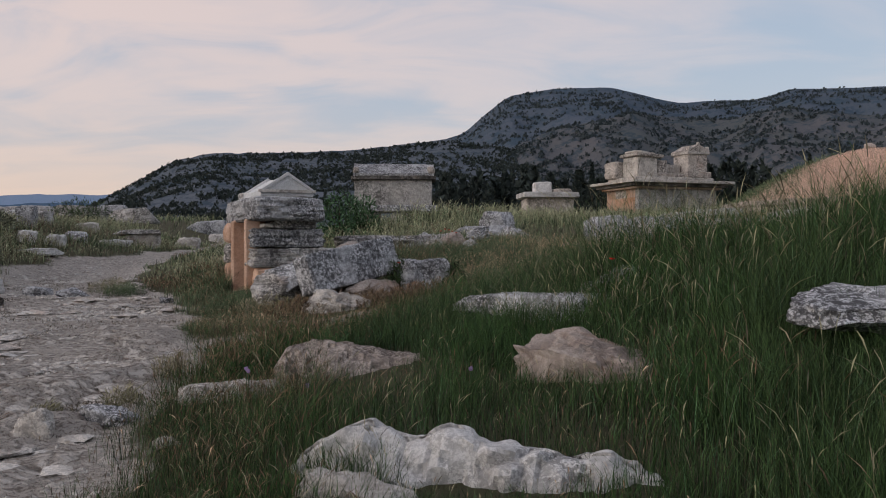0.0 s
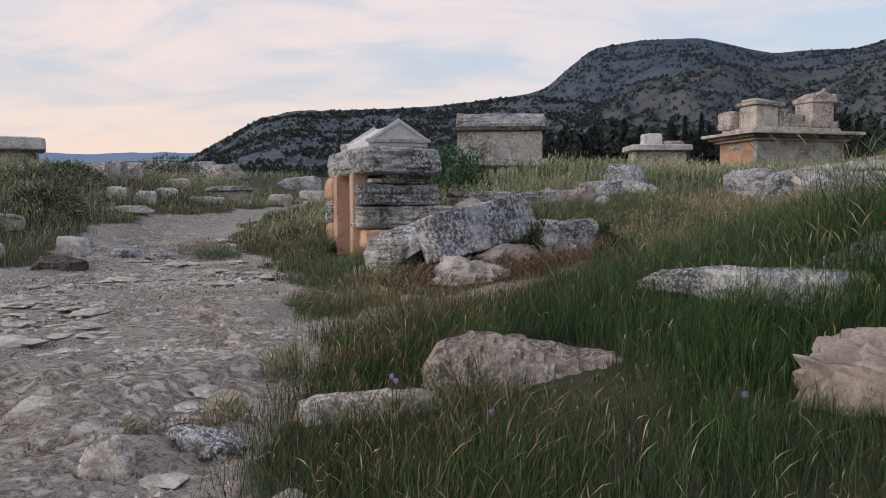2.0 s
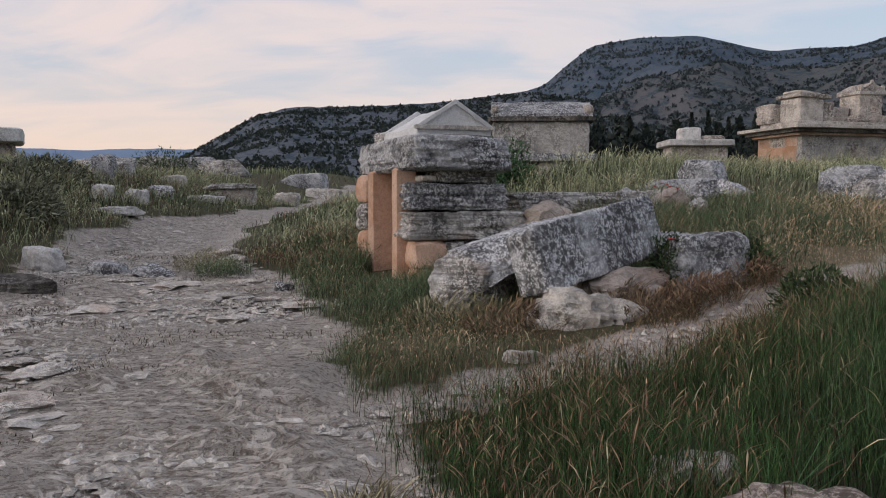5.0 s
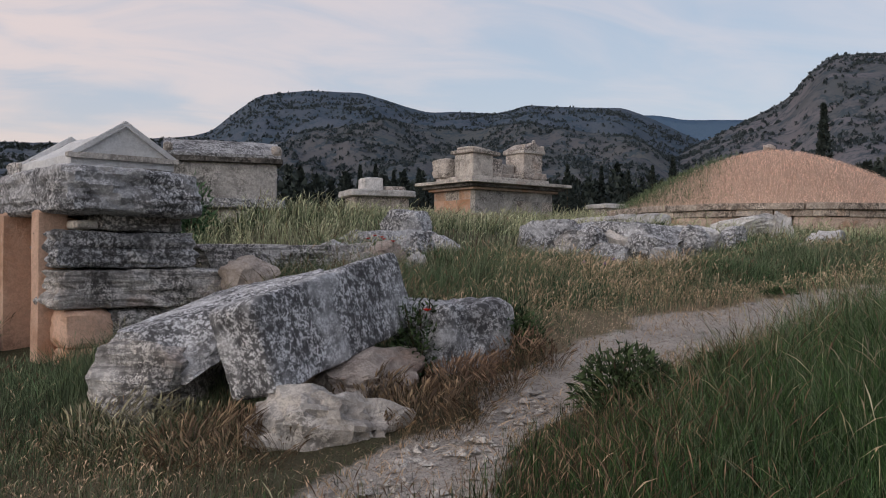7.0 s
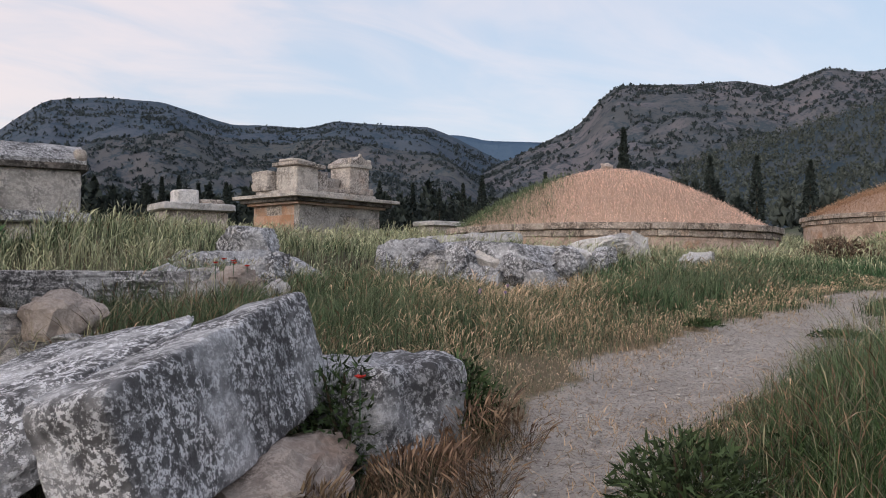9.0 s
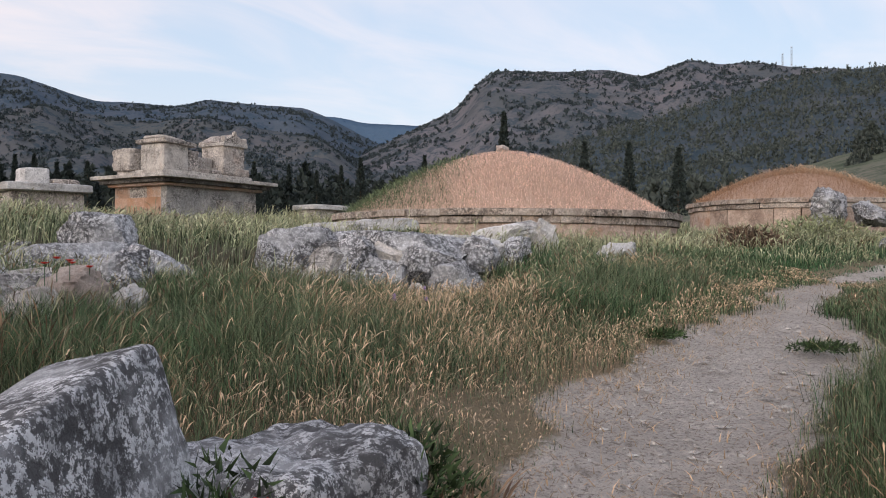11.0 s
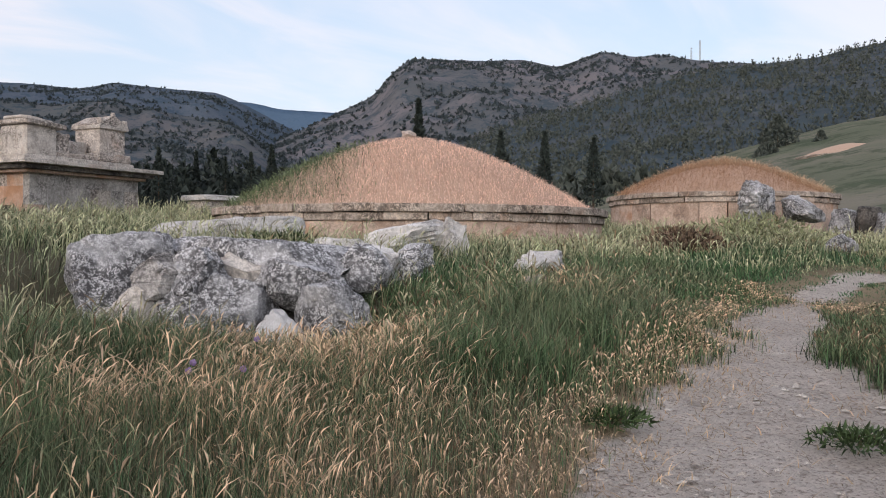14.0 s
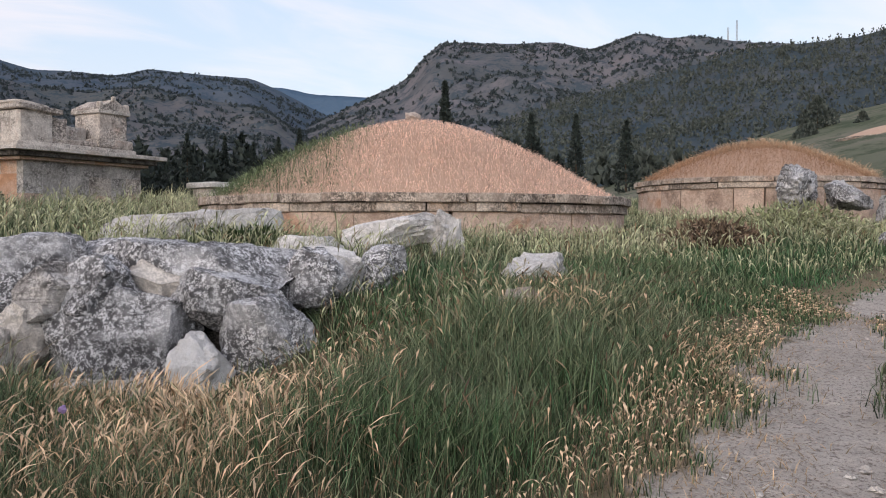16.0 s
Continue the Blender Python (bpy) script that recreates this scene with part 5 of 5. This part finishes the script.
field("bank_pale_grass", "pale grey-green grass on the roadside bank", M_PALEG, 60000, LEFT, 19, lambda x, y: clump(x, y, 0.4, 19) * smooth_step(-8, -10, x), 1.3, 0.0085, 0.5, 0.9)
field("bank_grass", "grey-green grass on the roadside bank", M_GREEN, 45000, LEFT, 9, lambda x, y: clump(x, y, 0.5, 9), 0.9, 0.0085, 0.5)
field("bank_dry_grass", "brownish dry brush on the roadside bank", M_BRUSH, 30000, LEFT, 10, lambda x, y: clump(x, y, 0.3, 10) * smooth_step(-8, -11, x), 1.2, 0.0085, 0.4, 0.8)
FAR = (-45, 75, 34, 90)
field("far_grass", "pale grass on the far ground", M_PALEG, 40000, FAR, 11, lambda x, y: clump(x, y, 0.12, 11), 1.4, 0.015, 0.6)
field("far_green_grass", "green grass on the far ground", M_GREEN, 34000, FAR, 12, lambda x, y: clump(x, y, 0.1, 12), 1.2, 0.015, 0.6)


def mound_grass(tx, ty, tr, rim, apex, mat, count, seed, name, label, share=None, h=(0.06, 0.17)):
    rs = np.random.RandomState(seed)
    r, a = np.sqrt(rs.rand(count)) * (tr - 0.25), rs.rand(count) * 2 * np.pi
    x, y = tx + r * np.cos(a), ty + r * np.sin(a)
    q = r / (tr - 0.30)
    z = rim - 0.04 + (apex - rim) * (1 - np.minimum(q, 1) ** 1.65) ** 1.05
    k = np.ones(count, bool) if share is None else share(x, y) > rs.rand(count)
    x, y, z = x[k], y[k], z[k]
    blades(name, label, mat, x, y, rs.uniform(*h, len(x)), rs.uniform(0.008, 0.013, len(x)), 0.25, seed, 1.5, z, 1.0, (0.1, 0.0))


west = lambda x, y: smooth_step(0.10, 0.60, -(x - 14.5) / 4.75 * 0.75 + (y - 28.8) / 4.75 * 0.65 + 0.15 * (value_noise(x, y, 1.0, 3) - 0.5))
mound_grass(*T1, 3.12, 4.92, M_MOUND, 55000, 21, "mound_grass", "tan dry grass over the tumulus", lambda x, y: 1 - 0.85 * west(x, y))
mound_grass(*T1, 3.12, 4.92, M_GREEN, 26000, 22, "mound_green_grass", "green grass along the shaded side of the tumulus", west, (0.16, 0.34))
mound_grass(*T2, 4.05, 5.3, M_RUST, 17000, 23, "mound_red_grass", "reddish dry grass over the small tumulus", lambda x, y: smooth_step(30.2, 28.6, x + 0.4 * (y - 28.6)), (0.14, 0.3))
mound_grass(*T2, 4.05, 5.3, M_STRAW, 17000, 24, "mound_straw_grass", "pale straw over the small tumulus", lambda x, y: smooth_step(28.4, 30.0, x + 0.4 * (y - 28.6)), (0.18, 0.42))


def tuft(name, label, at, radius, height, mat, count, seed, leaf=0.03, category="bush"):
    """A small bush: many short leaf blades on a domed clump."""
    rs = np.random.RandomState(seed)
    d = rs.randn(count, 3)
    d /= np.linalg.norm(d, axis=1)[:, None]
    d[:, 2] = np.abs(d[:, 2])
    lump = 0.75 + 0.5 * value_noise(d[:, 0] * 2 + seed, d[:, 1] * 2 + d[:, 2], 1.3, 3)
    p = d * (rs.rand(count) ** 0.4)[:, None] * lump[:, None] * np.array([radius, radius, height])
    side = rs.randn(count, 3)
    side /= np.linalg.norm(side, axis=1)[:, None]
    tip = d * 0.8 + rs.randn(count, 3) * 0.5
    tip /= np.linalg.norm(tip, axis=1)[:, None]
    s = leaf * rs.uniform(0.6, 1.5, (count, 1))
    v = np.stack([p - side * s * 0.4, p + side * s * 0.4, p + tip * s * 2.2], 1).reshape(-1, 3)
    f = np.arange(count * 3).reshape(-1, 3)
    t = empty(name, pose(*at), label, category)
    ob = mesh_ob("foliage", v, f, mat, t)
    attr(ob, "along", np.tile([0.2, 0.2, 1.0], count))
    for k in range(4):
        bm = bmesh.new()
        bmesh.ops.create_cone(bm, cap_ends=True, segments=5, radius1=0.012 + 0.012 * radius, radius2=0.004, depth=height * 0.9)
        part("stem", bm, M_BARK, t, "", pose(radius * 0.2 * math.cos(k * 1.6), radius * 0.2 * math.sin(k * 1.6), height * 0.38, 14 * math.sin(k * 1.6), 14 * math.cos(k * 1.6), 0))
    return t


for k, (x, y, r, h, m, n, c) in enumerate([(0.12, 13.25, 0.28, 0.40, M_BUSH, 1700, 0), (-0.66, 13.05, 0.24, 0.55, M_BUSH, 1700, 0), (0.22, 11.58, 0.34, 0.36, M_BUSH, 3000, 0), (0.9, 11.5, 0.35, 0.3, M_BUSH, 2000, 0), (-2.9, 24.0, 0.8, 1.5, M_LUSH, 2600, 0), (-2.2, 23.6, 0.5, 1.2, M_LUSH, 1500, 0),
                                           (7.6, 24.0, 0.8, 0.35, M_BUSH, 1500, 0), (13.9, 20.8, 0.9, 0.5, M_BRUSH, 2400, 0), 
                                           (-10.9, 19.4, 0.8, 0.75, M_SAGE, 3200, 0), (-11.5, 16.6, 0.9, 0.9, M_SAGE, 3600, 0), (-12.3, 21.5, 1.0, 0.8, M_SAGE, 3000, 0), (-12.6, 18.6, 1.1, 0.9, M_SAGE, 3600, 0), (-13.2, 24.5, 1.0, 0.7, M_SAGE, 2600, 0), (-10.3, 14.2, 0.7, 0.6, M_BUSH, 2600, 0), (-16.5, 39.0, 1.6, 1.2, M_BUSH, 2500, 0), (4.2, 15.35, 0.2, 0.06, M_BUSH, 500, 0), (5.0, 14.35, 0.28, 0.06, M_BUSH, 700, 0), (17.6, 21.4, 1.6, 0.7, M_PALEG, 5000, 0)]):
    tuft("bush", "low leafy bush among the stones" if m in (M_BUSH, M_LUSH, M_SAGE) else "dry brown bush among the grass", on_land(x, y, 0.0), r, h, m, n, 700 + k, 0.022 if n > 1300 and y < 16 else 0.05 if y > 16 else 0.02)


def grass_tuft(x, y, radius, height, mat, count, seed, label):
    """A single tussock: stalks that lean outwards from one root."""
    rs = np.random.RandomState(seed)
    r, a = radius * np.sqrt(rs.rand(count)), rs.rand(count) * 6.283
    ob = blades("grass_tuft", label, mat, x + r * np.cos(a), y + r * np.sin(a), height * rs.uniform(0.45, 1.1, count) * (1.1 - 0.6 * r / radius), rs.uniform(0.004, 0.008, count), 0.3, seed, 1.8, None, 0.9)
    del ob["kind"]
    return tagged(ob, label, "grass", "grass tufts")


for k, (x, y, r, h, m, n, label) in enumerate([
        (-2.62, 8.25, 0.18, 0.30, M_SEED, 420, "pale dry tussock rooted in the stony road"), (-2.62, 7.0, 0.16, 0.26, M_SEED, 380, "pale dry tussock rooted in the stony road"), (-3.15, 6.75, 0.15, 0.18, M_SEED, 260, "pale dry tussock rooted in the stony road"),
        (-3.45, 6.5, 0.2, 0.14, M_RED, 260, "low brown tussock between road stones"), (-2.9, 6.9, 0.22, 0.12, M_WEED, 300, "low brown tussock between road stones"), (-6.6, 17.0, 0.45, 0.35, M_SEED, 700, "dry tussock on the verge of the road"), (-6.1, 16.4, 0.4, 0.3, M_GREEN, 700, "green tussock on the verge of the road"),
        (-0.9, 11.95, 0.36, 0.28, M_RED, 900, "brown seeding tussock below the tilted slab"), (-0.45, 12.5, 0.36, 0.28, M_RED, 900, "brown seeding tussock below the tilted slab"), (-2.1, 11.9, 0.45, 0.32, M_RED, 900, "brown seeding tussock below the ruined tomb"), (-2.6, 12.4, 0.5, 0.36, M_SEED, 900, "pale seeding tussock below the ruined tomb"),
        (-1.15, 12.35, 0.3, 0.3, M_RED, 600, "brown seeding tussock below the tilted slab"), (0.1, 12.95, 0.3, 0.32, M_RED, 600, "brown seeding tussock beside the squared stone"), (3.7, 17.7, 0.5, 0.35, M_STRAW, 900, "straw-coloured tussock before the rubble heap")]):
    grass_tuft(x, y, r, h, m, n, 900 + k, label)


def poppy(x, y, z, seed):
    t = empty("poppy", pose(x, y, z), "small red poppy flower in the grass", "flower", "poppies")
    bm = bmesh.new()
    bmesh.ops.create_cone(bm, cap_ends=True, segments=6, radius1=0.004, radius2=0.003, depth=0.22)
    part("stem", bm, M_LUSH, t, "", pose(0, 0, -0.11))
    for k in range(4):
        bm = bmesh.new()
        bmesh.ops.create_icosphere(bm, subdivisions=1, radius=0.02)
        bmesh.ops.scale(bm, vec=(1.0, 0.8, 0.3), verts=bm.verts[:])
        part("petal", bm, M_POPPY, t, "", pose(0.013 * math.cos(k * 1.57), 0.013 * math.sin(k * 1.57), 0.01, 0, -25, k * 90))


for k, (x, y, z) in enumerate([(0.05, 17.9, 2.02), (0.2, 18.05, 1.98), (-0.66, 12.85, 1.40), (1.6, 8.1, 1.5), (-0.05, 17.85, 1.98), (0.12, 17.8, 2.0), (0.28, 17.85, 1.95)]):
    poppy(x, y, z, k)


def thistle(x, y, z):
    t = empty("thistle", pose(x, y, z), "violet thistle flower in the grass", "flower", "thistles")
    bm = bmesh.new()
    bmesh.ops.create_cone(bm, cap_ends=True, segments=6, radius1=0.004, radius2=0.003, depth=0.3)
    part("stem", bm, M_LUSH, t, "", pose(0, 0, -0.15))
    bm = bmesh.new()
    bmesh.ops.create_icosphere(bm, subdivisions=2, radius=0.017)
    for v in bm.verts:
        v.co *= 1.0 + 0.5 * noise.noise(v.co * 90)
    part("flower_head", bm, M_THISTLE, t, "violet flower head")


for x, y in [(-1.62, 7.05), (-1.58, 6.95), (-1.0, 6.3), (2.35, 16.6), (2.45, 16.75), (2.6, 16.5), (3.1, 17.2), (0.2, 6.2)]:
    thistle(x, y, float(land(x, y)) + 0.25)


def conifer_shape(slim, rs, count, leaf):
    """Leaf clumps of an upright tree of height 1."""
    t = rs.rand(count) ** 0.8
    r = slim * np.minimum(1, (1.02 - t) * 1.6) * np.minimum(1, 0.5 + t * 4) * (0.6 + 0.4 * rs.rand(count))
    a = rs.rand(count) * 6.283
    p = np.stack([r * np.cos(a), r * np.sin(a), t], -1)
    d1, d2 = rs.randn(count, 3), rs.randn(count, 3)
    d2[:, 2] = np.abs(d2[:, 2]) + 0.6
    d1 *= leaf / np.linalg.norm(d1, axis=1)[:, None]
    d2 *= 2.0 * leaf / np.linalg.norm(d2, axis=1)[:, None]
    return p, d1, d2


def tree(name, label, x, y, z, height, slim, mat, count, seed, leaf=0.03, trunk=0.12, group=""):
    t = empty(name, pose(x, y, z), label, "tree", group)
    rs = np.random.RandomState(seed)
    p, d1, d2 = conifer_shape(slim, rs, count, leaf)
    p[:, 2] = trunk + p[:, 2] * (1 - trunk)
    v = np.stack([p - d1, p + d1, p + d2], 1).reshape(-1, 3) * height
    ob = mesh_ob("crown", v, np.arange(count * 3).reshape(-1, 3), mat, t)
    attr(ob, "along", np.tile([0.1, 0.1, 1.0], count))
    bm = bmesh.new()
    bmesh.ops.create_cone(bm, cap_ends=True, segments=7, radius1=0.018 * height, radius2=0.004 * height, depth=0.9 * height)
    part("trunk", bm, M_BARK, t, "", pose(0, 0, 0.43 * height))


rt = random.Random(12)


def bearing(az, dist):
    return dist * math.sin(radians(az)), dist * math.cos(radians(az))


for az, el, slim in [(9.9, 5.5, 0.09), (10.9, 5.6, 0.09), (8.9, 5.0, 0.13), (12.2, 5.2, 0.12), (13.6, 5.3, 0.14), (23.2, 5.6, 0.12), (25.4, 5.5, 0.08), (28.3, 5.5, 0.1), (29.6, 6.0, 0.11), (27, 5.2, 0.1), (4.0, 4.9, 0.12), (2.0, 4.6, 0.14), (33.6, 6.2, 0.09), (36, 6.0, 0.09), (44, 7.1, 0.12), (46.5, 7.0, 0.1), (49.5, 6.6, 0.13), (18.5, 5.6, 0.1), (16.9, 5.4, 0.11)]:
    d = rt.uniform(150, 190)
    x, y = bearing(az, d)
    g = float(land(x, y)) - 0.3
    tree("cypress", "tall dark cypress at the edge of the wood", x, y, g, d * math.tan(radians(el)) + 2 - g, slim, M_CONIFER, 1100, rt.randint(0, 999), 0.02, 0.05, "cypresses")
tree("cypress", "slim dark cypress behind the tumulus", 61.3, 81.2, 5.2, 12.4, 0.085, M_CONIFER, 1500, 77, 0.018, 0.04, "cypresses")


def woods(name, label, mat, places, size, seed, slim=0.32, leaf=0.16, count=14):
    """A far wood in one mesh: every tree a ragged clump of leaf faces."""
    rs = np.random.RandomState(seed)
    n = len(places)
    h = rs.uniform(size[0], size[1], n)
    p, d1, d2 = conifer_shape(slim, rs, n * count, leaf)
    hh = np.repeat(h, count)[:, None, None]
    base = np.repeat(np.asarray(places, float), count, axis=0)[:, None, :]
    v = (np.stack([p - d1, p + d1, p + d2], 1) * hh + base).reshape(-1, 3)
    ob = mesh_ob(name, v, np.arange(len(v)).reshape(-1, 3), mat)
    attr(ob, "along", np.tile([0.1, 0.1, 1.0], len(v) // 3))
    tags(ob, label, "woods", kind="stuff")


rs_w = np.random.RandomState(31)
belt = []
for _ in range(620):
    az, d = rs_w.uniform(-2, 47), rs_w.uniform(165, 300)
    x, y = bearing(az, d)
    belt.append((x, y, float(land(x, y)) - 0.5))
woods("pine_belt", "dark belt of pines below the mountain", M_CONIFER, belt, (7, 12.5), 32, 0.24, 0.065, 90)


def on_hill(h, count, seed, lo=0.05, hi=0.98, mask=None, spot=None):
    at, na, nr = h
    rs = np.random.RandomState(seed)
    out = []
    while len(out) < count:
        i, f, g = rs.randint(0, na - 1), rs.rand(), (nr - 1.01) * (lo + (hi - lo) * rs.rand() ** 0.7)
        j = int(g)
        a, b, c = (np.array(at(*ij)) for ij in ((i, j), (i + 1, j), (i, j + 1)))
        q = a + (b - a) * f + (c - a) * (g - j)
        if spot is None or value_noise(q[0], q[1], spot, 3) > rs.uniform(0.30, 0.64):
            out.append((q[0], q[1], q[2] - 0.6))
    return out


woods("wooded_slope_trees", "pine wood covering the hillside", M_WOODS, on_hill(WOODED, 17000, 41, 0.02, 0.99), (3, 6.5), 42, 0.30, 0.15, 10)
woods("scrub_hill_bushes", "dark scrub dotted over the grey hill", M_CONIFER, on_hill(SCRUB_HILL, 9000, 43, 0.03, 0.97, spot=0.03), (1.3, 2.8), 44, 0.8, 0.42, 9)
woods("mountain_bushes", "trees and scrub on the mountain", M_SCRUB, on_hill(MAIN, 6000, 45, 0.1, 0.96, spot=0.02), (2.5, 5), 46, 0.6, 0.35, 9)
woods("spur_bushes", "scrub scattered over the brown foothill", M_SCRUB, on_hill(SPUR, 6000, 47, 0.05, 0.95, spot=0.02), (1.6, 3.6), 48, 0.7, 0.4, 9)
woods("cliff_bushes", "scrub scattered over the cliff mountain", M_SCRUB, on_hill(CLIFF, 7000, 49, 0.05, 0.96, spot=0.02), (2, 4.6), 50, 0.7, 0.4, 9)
woods("meadow_trees", "trees along the foot of the meadow", M_WOODS, [(*bearing(a, d), 0.075 * d - 4) for a, d in [(rs_w.uniform(49, 58), rs_w.uniform(190, 225)) for _ in range(26)]], (4, 7), 52, 0.45, 0.2, 60)
for az, d, el, w in [(61.2, 190, 7.7, 0.6), (71.0, 165, 8.6, 0.6), (60.3, 175, 6.4, 0.45), (53.6, 120, 4.2, 0.4), (52.2, 115, 3.8, 0.4), (63.4, 180, 6.7, 0.4)]:
    x, y = bearing(az, d)
    top = d * math.tan(radians(el)) + 2
    tree("round_tree", "dark round-crowned tree on the meadow slope", x, y, top - 6.5, 6.5, w, M_WOODS, 1400, int(az * 7), 0.05, 0.08, "meadow trees")


def mast(az, d, el0, el1):
    x, y = bearing(az, d)
    z0, z1 = d * math.tan(radians(el0)), d * math.tan(radians(el1)) + 2
    t = empty("radio_mast", pose(x, y, z0), "thin grey radio mast on the ridge", "mast", "radio masts")
    for k in range(3):
        bm = bmesh.new()
        bmesh.ops.create_cone(bm, cap_ends=True, segments=6, radius1=0.5, radius2=0.35, depth=z1 - z0)
        part("leg", bm, M_STEEL, t, "", pose(1.1 * math.cos(k * 2.1), 1.1 * math.sin(k * 2.1), (z1 - z0) / 2))
    for k in range(8):
        bm = bmesh.new()
        bmesh.ops.create_cone(bm, cap_ends=True, segments=6, radius1=1.3, radius2=1.3, depth=0.4)
        part("brace", bm, M_STEEL, t, "", pose(0, 0, (z1 - z0) * (k + 0.5) / 8))


mast(59.5, 1480, 11.2, 12.75)
mast(58.98, 1480, 11.2, 12.35)
